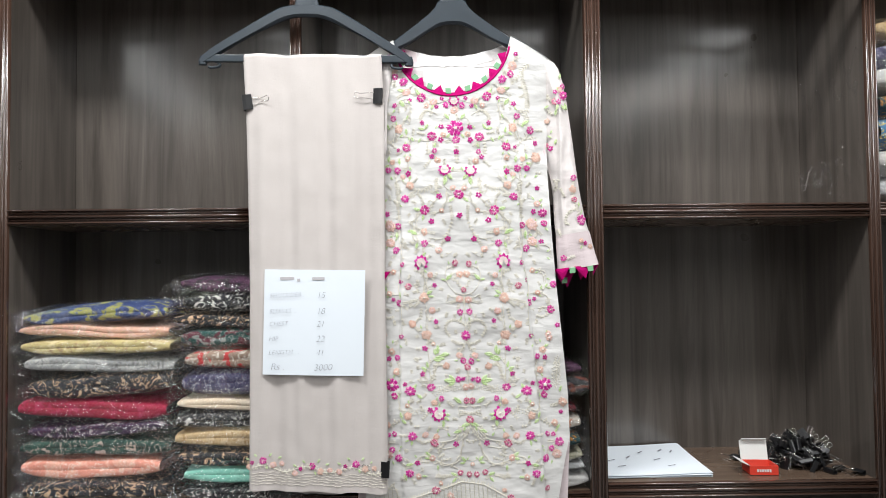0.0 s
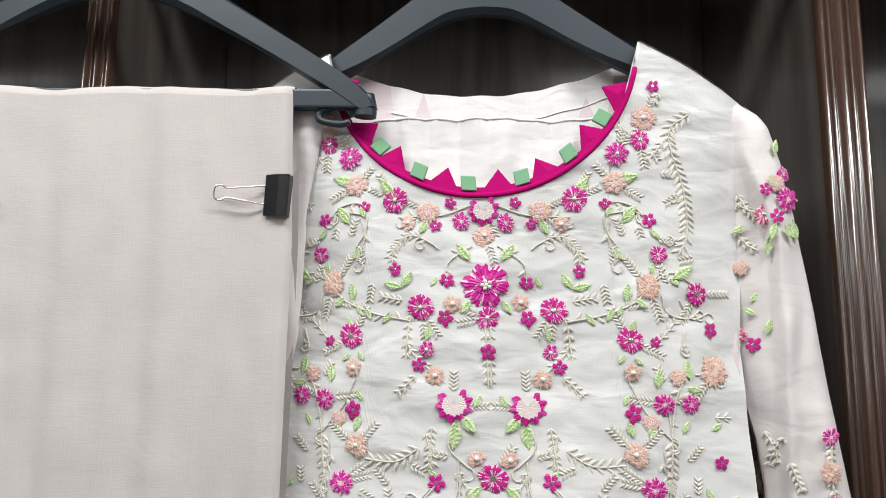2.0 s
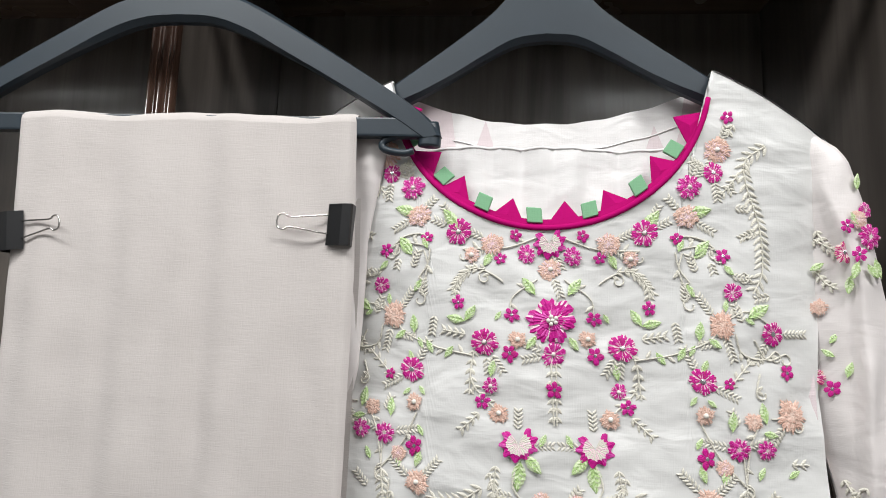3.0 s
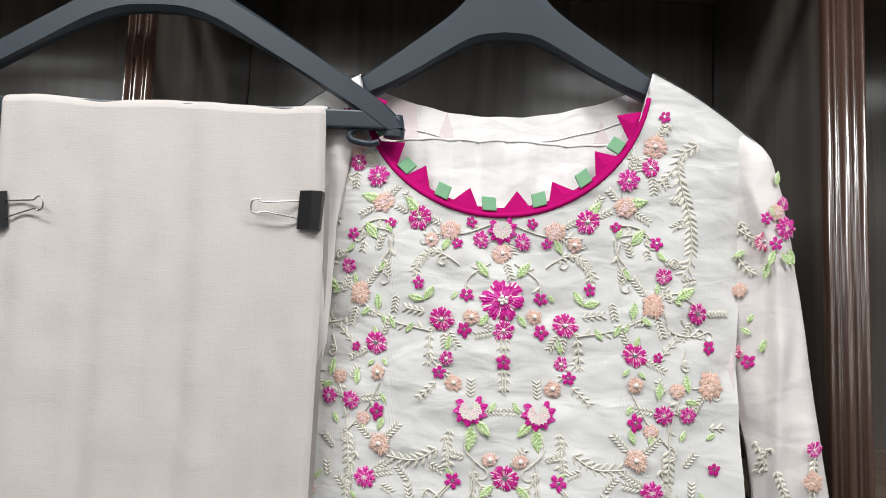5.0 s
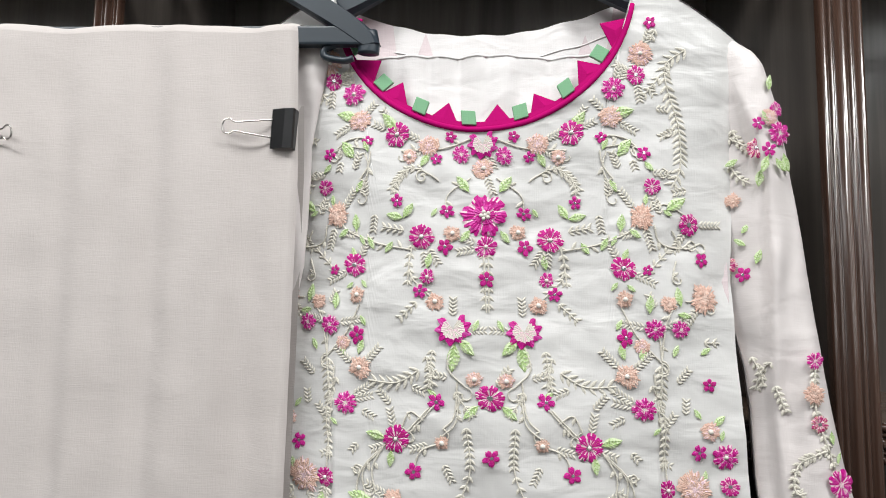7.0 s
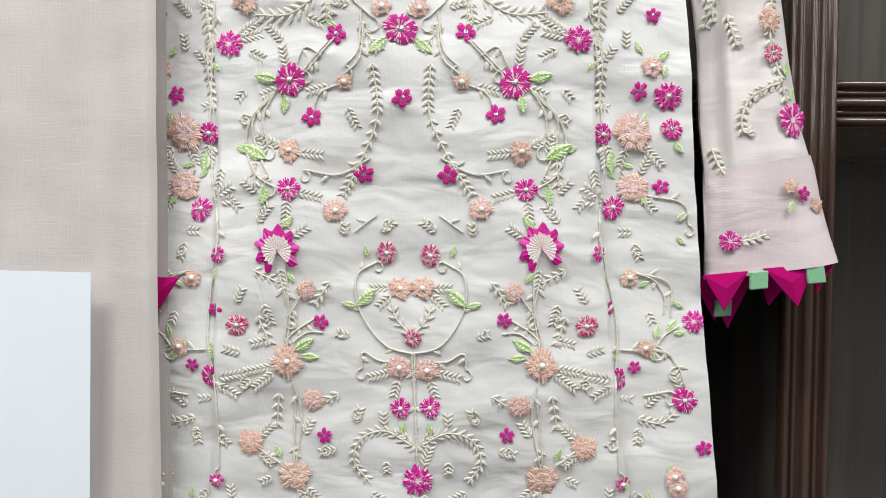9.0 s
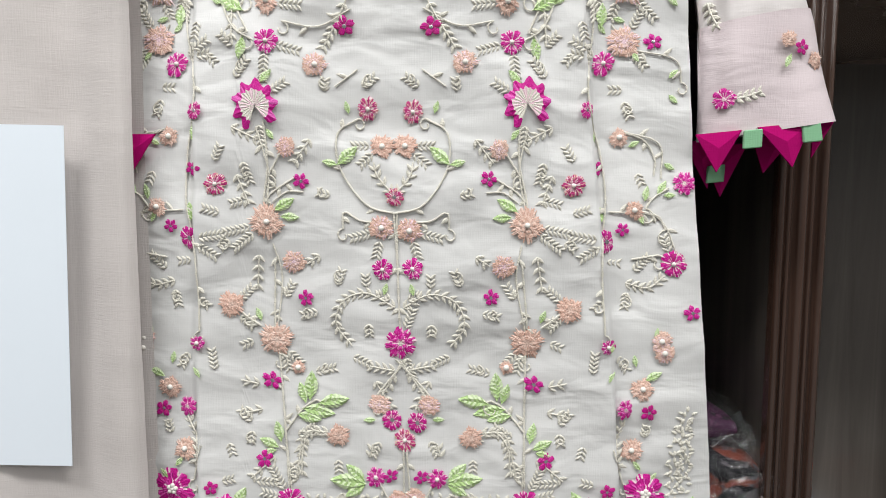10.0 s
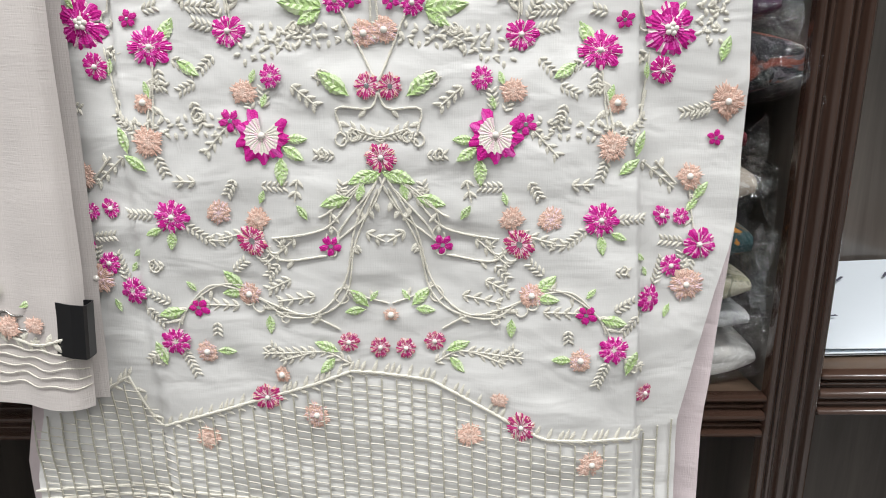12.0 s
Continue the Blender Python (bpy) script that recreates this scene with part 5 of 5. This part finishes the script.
# sprays of cream leaves that fill the ground between the flowers
for kind, d, z, r in FLOWERS:
    if kind in "RPC" and r > 75:
        for side in ((1,) if d == 0 else (1, -1)):
            rng = random.Random(d * 5 + z)
            for k in range(2):
                a = rng.uniform(0, 2 * math.pi)
                base = Vector((d / 1000 + r / 10000 * 1.05 * math.sin(a), 0, z / 1000 + r / 10000 * 1.05 * math.cos(a)))
                if abs(base.x) > lerp_table(WIDTH, base.z) - 0.02 or base.z + 0.016 > min(neck_top(axis(base.z) + base.x), neck_top(axis(base.z) - base.x)):
                    continue
                for j in range(rng.choice((4, 5, 6))):
                    q = base + Vector((0.0030 * j * math.sin(a), 0, 0.0030 * j * math.cos(a)))
                    for s in (-0.8, 0.8):
                        leaflet(Vector((q.x * side, 0, q.z)), side * (a + s), 0.0048, 0.0010)
# loose sprigs, curls and knots over the skirt's ground
srng = random.Random(404)
taken = [(d / 1000, z / 1000, r / 10000) for _, d, z, r in FLOWERS]
sprigs = 0
for attempt in range(2600):
    d, z = srng.uniform(0.008, 0.165), srng.uniform(0.795, 1.665)
    bare = (d < 0.030 and z > 1.28) or (z > 1.43 and d < 0.088) or (z > 1.60 and d < 0.135) or (d < 0.05 and 0.80 < z < 0.86)
    if bare or any((d - a) ** 2 + (z - b) ** 2 < (c + 0.007) ** 2 for a, b, c in taken):
        continue
    taken.append((d, z, 0.0085))
    a, n = srng.uniform(0, 2 * math.pi), srng.choice((3, 4, 5))
    sort = srng.random()
    for side in (1, -1):
        base = Vector((side * d, 0, z))
        if sort < 0.45:
            curl(base + Vector((0, 0, 0.004)), srng.uniform(0.003, 0.005), side)
        step = Vector((side * math.sin(a), 0, math.cos(a))) * 0.0030
        for j in range(n):
            q = base + step * (j - n / 2)
            for e in (-0.8, 0.8):
                leaflet(q, side * (a + e), 0.0046, 0.0010)
    sprigs += 1
    if sprigs > 85:
        break
o = tun("cream_stitching", stitch, CREAM, "raised cream cord and leaf stitching")
o["kind"] = "stuff"

kept = [q for q in leaf_places if abs(q[0]) < lerp_table(WIDTH, q[1]) - 0.012 and q[1] < neck_top(axis(q[1]) + q[0]) - 0.012]
for d, z, a, s in kept:
    p, turn, tilt = surface(d, z, 0.0011)
    o = new("green_leaf", LEAF)
    o.parent = tunic
    o.matrix_parent_inverse = TINV
    o.matrix_basis = Matrix.Translation(p) @ Matrix.Rotation(turn, 4, "Z") @ Matrix.Rotation(-tilt, 4, "X") @ Matrix.Rotation(math.radians(a), 4, "Y") @ Matrix.Diagonal((s, s * 0.5, s, 1))

# ---------------------------------------------------------------- lattice stitching at the hem
LATTICE_TOP = [(-0.25, 0.752), (-0.20, 0.766), (-0.170, 0.785), (-0.157, 0.748), (-0.09, 0.771), (-0.026, 0.794), (0.022, 0.787), (0.092, 0.752), (0.151, 0.750), (0.190, 0.768)]
stitch = bmesh.new()


def short_line(a, b, n=2, r=0.00042):
    pts = [surface(a[0] + (b[0] - a[0]) * i / n, a[1] + (b[1] - a[1]) * i / n, 0.0015)[0] for i in range(n + 1)]
    sweep(pts, ring(r, 5), stitch, up=(0.3, 1, 0.2))


columns = [-0.238 + 0.0092 * k for k in range(46)]
columns = [x for x in columns if not 0.147 < x < 0.157]
for col, x in enumerate(columns):
    top = lerp_table(LATTICE_TOP, x)
    z = 0.675 + (0.0026 if col % 2 else 0.0)
    while z < top - 0.003 and x < 0.166:
        if not 0.690 < z < 0.697:
            short_line((x, z), (x + 0.0092, z - 0.0012), 1, 0.00036)
        z += 0.0056
o = tun("lattice_cross_stitching", stitch, CREAM, "cream cross threads of the lattice above the hem")
o["kind"] = "stuff"
stitch = bmesh.new()
# uprights: the darker cream stands in for shade along them
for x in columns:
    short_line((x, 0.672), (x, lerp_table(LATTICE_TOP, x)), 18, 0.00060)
o = tun("lattice_stitching", stitch, SHADED_CREAM, "upright cream threads of the lattice above the hem")
o["kind"] = "stuff"
stitch = bmesh.new()
for zz in (0.700, 0.693):
    ln = [Vector((-0.246 + 0.406 * i / 60, 0, zz + 0.006 * math.sin(i / 60 * 6.0 + 0.4))) for i in range(61)]
    cord(ln, 0.0011)
tr = lambda d: lerp_table(LATTICE_TOP, d) + 0.003
for i in range(96):
    d = -0.185 + 0.34 * i / 95
    leaflet(Vector((d, 0, tr(d))), 1.2 + (0.8 if i % 2 else -0.8), 0.0075, 0.0013)
    if i % 3 == 0:
        leaflet(Vector((d, 0, tr(d) - 0.001)), 0.3, 0.0095, 0.0013)
cord([Vector((-0.185 + 0.34 * i / 90, 0, tr(-0.185 + 0.34 * i / 90))) for i in range(91)], 0.0010)
o = tun("hem_stitching", stitch, CREAM, "cream leaf stitching along the lattice edge")
o["kind"] = "stuff"

# ---------------------------------------------------------------- neckline trim
def neck_at(a):
    """Angle from straight down, to the wearer's other side positive; a point on the neck edge."""
    x = -0.006 + 0.126 * math.sin(a)
    z = 1.748 - 0.127 * math.cos(a)
    return Vector((x, front_y(x, z) - 0.0004, z))


edge = [neck_at(math.radians(a)) for a in range(-80, 81, 4)]
smooth(tun("magenta_piping", sweep(edge, ring(0.0022, 6, 0.0016)), MAGENTA_CLOTH, "narrow magenta piping"))


def facing_band(u, v):
    a = math.radians(-78 + 156 * u)
    p = neck_at(a)
    w = 0.007 * math.cos(a * 0.9)
    c = Vector((-0.006, p.y, 1.748))
    return p + (c - p).normalized() * (w * v) + Vector((0, 0.0012 + 0.001 * v, 0))


tun("magenta_facing", grid(40, 2, facing_band), MAGENTA_CLOTH)


def folded_triangle(p, inward, across, width, height, material, name, k):
    bm = bmesh.new()
    t = Vector((0, 0.0016, 0))
    lean = Vector((0, 0.0015 + 0.001 * math.sin(k * 3.1), 0))
    tip = p + inward * height + lean + across * (0.004 * math.sin(k * 2.2))
    a, b = p - across * width / 2, p + across * width / 2
    m = p + inward * height * 0.4 + Vector((0, -0.0014, 0))
    f = [bm.verts.new(v) for v in (a, b, tip, m)]
    g = [bm.verts.new(v + t) for v in (a, b, tip)]
    for tri in ((0, 1, 3), (1, 2, 3), (2, 0, 3)):
        bm.faces.new([f[i] for i in tri])
    bm.faces.new(g[::-1])
    for i in range(3):
        j = (i + 1) % 3
        bm.faces.new((f[i], f[j], g[j], g[i]))
    bmesh.ops.recalc_face_normals(bm, faces=bm.faces[:])
    return tun(name, bm, material)


def folded_tab(p, inward, across, w, h, k):
    bm = bmesh.new()
    skew = across * (0.002 * math.sin(k * 1.7))
    base = [p - across * w / 2, p + across * w / 2, p + across * w / 2 + inward * h + skew, p - across * w / 2 + inward * h + skew]
    top = [bm.verts.new(v + Vector((0, -0.0012, 0))) for v in base]
    bot = [bm.verts.new(v + Vector((0, 0.0016, 0))) for v in base]
    bm.faces.new(top)
    bm.faces.new(bot[::-1])
    for i in range(4):
        j = (i + 1) % 4
        bm.faces.new((top[i], bot[i], bot[j], top[j]))
    bmesh.ops.bevel(bm, geom=list(bm.edges), offset=0.0006, segments=1, affect="EDGES")
    bmesh.ops.recalc_face_normals(bm, faces=bm.faces[:])
    return tun("green_tab", bm, GREEN_CLOTH)


for k, a in enumerate((-75, -54, -34.5, -14, 6.7, 26.5, 47, 68)):
    r = math.radians(a)
    p = neck_at(r) + Vector((0, 0.0035, 0))
    inward = (Vector((-0.006 + 0.012 * math.sin(r), p.y, 1.760)) - p).normalized()
    across = Vector((math.cos(r), 0, math.sin(r) * 1.0)).normalized()
    folded_triangle(p - inward * 0.002, inward, across, 0.036, 0.0235, MAGENTA_CLOTH, "magenta_triangle", k)
for k, a in enumerate((-64, -44, -24, -3.6, 16.5, 36.5, 57)):
    r = math.radians(a)
    p = neck_at(r) + Vector((0, 0.0015, 0))
    inward = (Vector((-0.006, p.y, 1.760)) - p).normalized()
    across = Vector((math.cos(r), 0, math.sin(r))).normalized()
    folded_tab(p + inward * 0.004, inward, across, 0.012, 0.012, k)

# ---------------------------------------------------------------- cuffs and sleeve embroidery
def cuff_of(f, side):
    def g(u, v):
        p = f(u, 0.845 + 0.16 * v)
        c = f(u + 0.5 if u < 0.5 else u - 0.5, 0.845 + 0.16 * v)
        return p + (p - (p + c) / 2).normalized() * 0.0012
    tun("cuff", grid(40, 8, g), LILAC, "pale lilac cuff band")


cuff_of(sleeve_right, 1)
cuff_of(sleeve_left, -1)
down = Vector((0, 0, -1))
for k, (x, z, w, h, y) in enumerate(((0.226, 1.2465, 0.030, 0.026, 0.004), (0.268, 1.2515, 0.034, 0.028, 0.004), (0.299, 1.255, 0.014, 0.024, 0.016), (0.240, 1.240, 0.034, 0.036, 0.034), (0.222, 1.243, 0.022, 0.034, 0.030), (0.275, 1.247, 0.030, 0.026, 0.034))):
    folded_triangle(Vector((x, y, z)), (down + Vector((0.15 * math.sin(k * 2), 0, 0))).normalized(), Vector((1, 0, 0.1)).normalized(), w, h, MAGENTA_CLOTH, "magenta_triangle", k)
for k, (x, z, y) in enumerate(((0.247, 1.248, 0.002), (0.284, 1.252, 0.003), (0.2335, 1.226, 0.028))):
    folded_tab(Vector((x, y, z)), down, Vector((1, 0, 0.1)).normalized(), 0.012, 0.012, k)
folded_triangle(Vector((-0.156, -0.019, 1.243)), down, Vector((1, 0, 0)), 0.028, 0.026, MAGENTA_CLOTH, "magenta_triangle", 5)
folded_triangle(Vector((-0.188, -0.018, 1.243)), down, Vector((1, 0, 0)), 0.028, 0.028, MAGENTA_CLOTH, "magenta_triangle", 8)


def sleeve_place(x, z, lift=0.003):
    i, o_ = sleeve_at(z, 1), sleeve_at(z, 2)
    v = (1.712 - z) / 0.462
    q = max(-0.97, min(0.97, (x - (i + o_) / 2) / ((o_ - i) / 2)))
    p = min((sleeve_right(0.5 + k / 80, v) for k in range(2, 38)), key=lambda c: abs(c.x - x))
    return Vector((x, p.y - lift, z)), math.asin(q) * 0.5, 0.0


rng = random.Random(5)
for kind, x, z, r in (("R", 0.2335, 1.6195, 0.0125), ("K", 0.215, 1.6074, 0.010), ("S", 0.2156, 1.6265, 0.0065), ("S", 0.223, 1.6055, 0.0075), ("P", 0.225, 1.632, 0.008), ("R", 0.2325, 1.640, 0.008), ("P", 0.199, 1.567, 0.0075),
                      ("K", 0.1950, 1.5151, 0.0095), ("S", 0.2056, 1.5067, 0.0075), ("R", 0.2515, 1.4405, 0.0085), ("P", 0.2500, 1.416, 0.010), ("K", 0.2530, 1.3934, 0.0085), ("R", 0.2671, 1.3493, 0.0135),
                      ("R", 0.229, 1.268, 0.0088), ("S", 0.275, 1.300, 0.006), ("P", 0.266, 1.305, 0.0065), ("P", 0.286, 1.293, 0.007)):
    put_flower(kind, 0, 0, r * 0.8, rng, sleeve_place(x, z), beads=False)
for x, z, a, s in ((0.222, 1.600, 200, 0.014), (0.236, 1.603, 160, 0.015), (0.228, 1.598, 140, 0.013), (0.203, 1.600, 240, 0.011), (0.226, 1.655, 10, 0.013), (0.208, 1.530, 300, 0.010), (0.214, 1.515, 20, 0.012), (0.218, 1.590, 190, 0.014), (0.224, 1.628, 330, 0.010), (0.205, 1.540, 40, 0.010), (0.262, 1.388, 170, 0.010), (0.270, 1.372, 200, 0.009), (0.268, 1.296, 200, 0.009), (0.196, 1.512, 190, 0.012)):
    p, turn, tilt = sleeve_place(x, z)
    o = new("green_leaf", LEAF)
    o.parent = tunic
    o.matrix_parent_inverse = TINV
    o.matrix_basis = Matrix.Translation(p) @ Matrix.Rotation(turn, 4, "Z") @ Matrix.Rotation(math.radians(a), 4, "Y") @ Matrix.Diagonal((s, s * 0.5, s, 1))

stitch = bmesh.new()


def surface(dx, z, lift=0.0016):
    return sleeve_place(dx, z, lift + 0.0008)


for pts in ([(246, 1370), (238, 1362), (234, 1350), (236, 1341), (243, 1343)], [(258, 1374), (250, 1371), (242, 1366)], [(219, 1332), (222, 1322), (226, 1314)], [(224, 1420), (228, 1410), (232, 1400)], [(200, 1625), (205, 1614), (212, 1606)], [(198, 1595), (204, 1585), (212, 1580)], [(252, 1436), (251, 1405), (259, 1375), (266, 1354)], [(192, 1628), (200, 1617), (212, 1609)], [(212, 1441), (217, 1430), (219, 1418)], [(222, 1438), (217, 1428), (214, 1415)], [(236, 1268), (244, 1270), (252, 1273)]):
    line = surf_line(pts, 1)
    cord(line, 0.0008)
    for i, p in enumerate(line[:-1]):
        d = line[i + 1] - p
        a = math.atan2(d.x, d.z)
        if i % 2 == 0:
            leaflet(p, a + 0.8, 0.0055, 0.0014)
            leaflet(p, a - 0.8, 0.0055, 0.0014)
o = tun("sleeve_stitching", stitch, CREAM, "cream sprig stitching on the sleeve")
o["kind"] = "stuff"

# ---------------------------------------------------------------- trouser hem embroidery
def surface(dx, z, lift=0.0016):
    v = min(1.0, (1.705 - z) / 0.923)
    u = (dx - lerp_table(TL, z)) / (lerp_table(TR, z) - lerp_table(TL, z))
    return trouser_point(0)(max(0.0, min(1.0, u)), v) + Vector((0, -lift, 0)), 0.0, 0.0


tleaves = []
for x, z in ((-0.415, 0.846), (-0.312, 0.835), (-0.217, 0.842)):
    for kind, ox, oz, r in (("R", 0, 0, 0.0105), ("S", -0.022, -0.004, 0.006), ("P", 0.020, -0.010, 0.009), ("P", -0.034, -0.014, 0.008), ("P", 0.040, -0.006, 0.007)):
        p, a, b = surface(x + ox, z + oz, 0.002)
        o = put_flower(kind, 0, 0, r * 0.78, rng, (p, 0.0, 0.0), beads=False)
        o.parent, o.matrix_parent_inverse = trousers, RINV
    for ox, oz, a in ((-0.012, 0.008, -50), (0.012, 0.008, 40), (0.03, 0.004, 70), (-0.03, 0.0, -60), (0.006, -0.010, 160)):
        tleaves.append((x + ox, z + oz, a))
for x, z, a in tleaves:
    o = new("green_leaf", LEAF)
    o.parent, o.matrix_parent_inverse = trousers, RINV
    o.matrix_basis = Matrix.Translation(surface(x, z, 0.002)[0]) @ Matrix.Rotation(math.radians(a), 4, "Y") @ Matrix.Diagonal((0.009, 0.005, 0.009, 1))
stitch = bmesh.new()
wave = [Vector((-0.442 + 0.285 * i / 120, 0, 0.829 + 0.006 * math.sin(i / 120 * 19))) for i in range(121)]
cord(wave, 0.0009)
for i, p in enumerate(wave[::2]):
    leaflet(p, (0.5 if i % 2 else 2.6), 0.0075, 0.0018)
for zz in (0.797, 0.803, 0.8085, 0.814, 0.8195):
    cord([Vector((-0.441 + 0.289 * i / 120, 0, zz + 0.0011 * math.sin(i * 0.62 + zz * 900))) for i in range(121)], 0.00042)
for i in range(70):
    x = -0.438 + 0.283 * i / 69
    leaflet(Vector((x, 0, 0.830 + 0.006 * math.sin(i * 0.27))), (1.0 if i % 2 else 2.2) + 0.4 * math.sin(i), 0.0065, 0.0012)
o = part("hem_stitching", stitch, CREAM, trousers, "cream lattice stitching above the trouser hem")
o.matrix_parent_inverse = RINV
o["kind"] = "stuff"
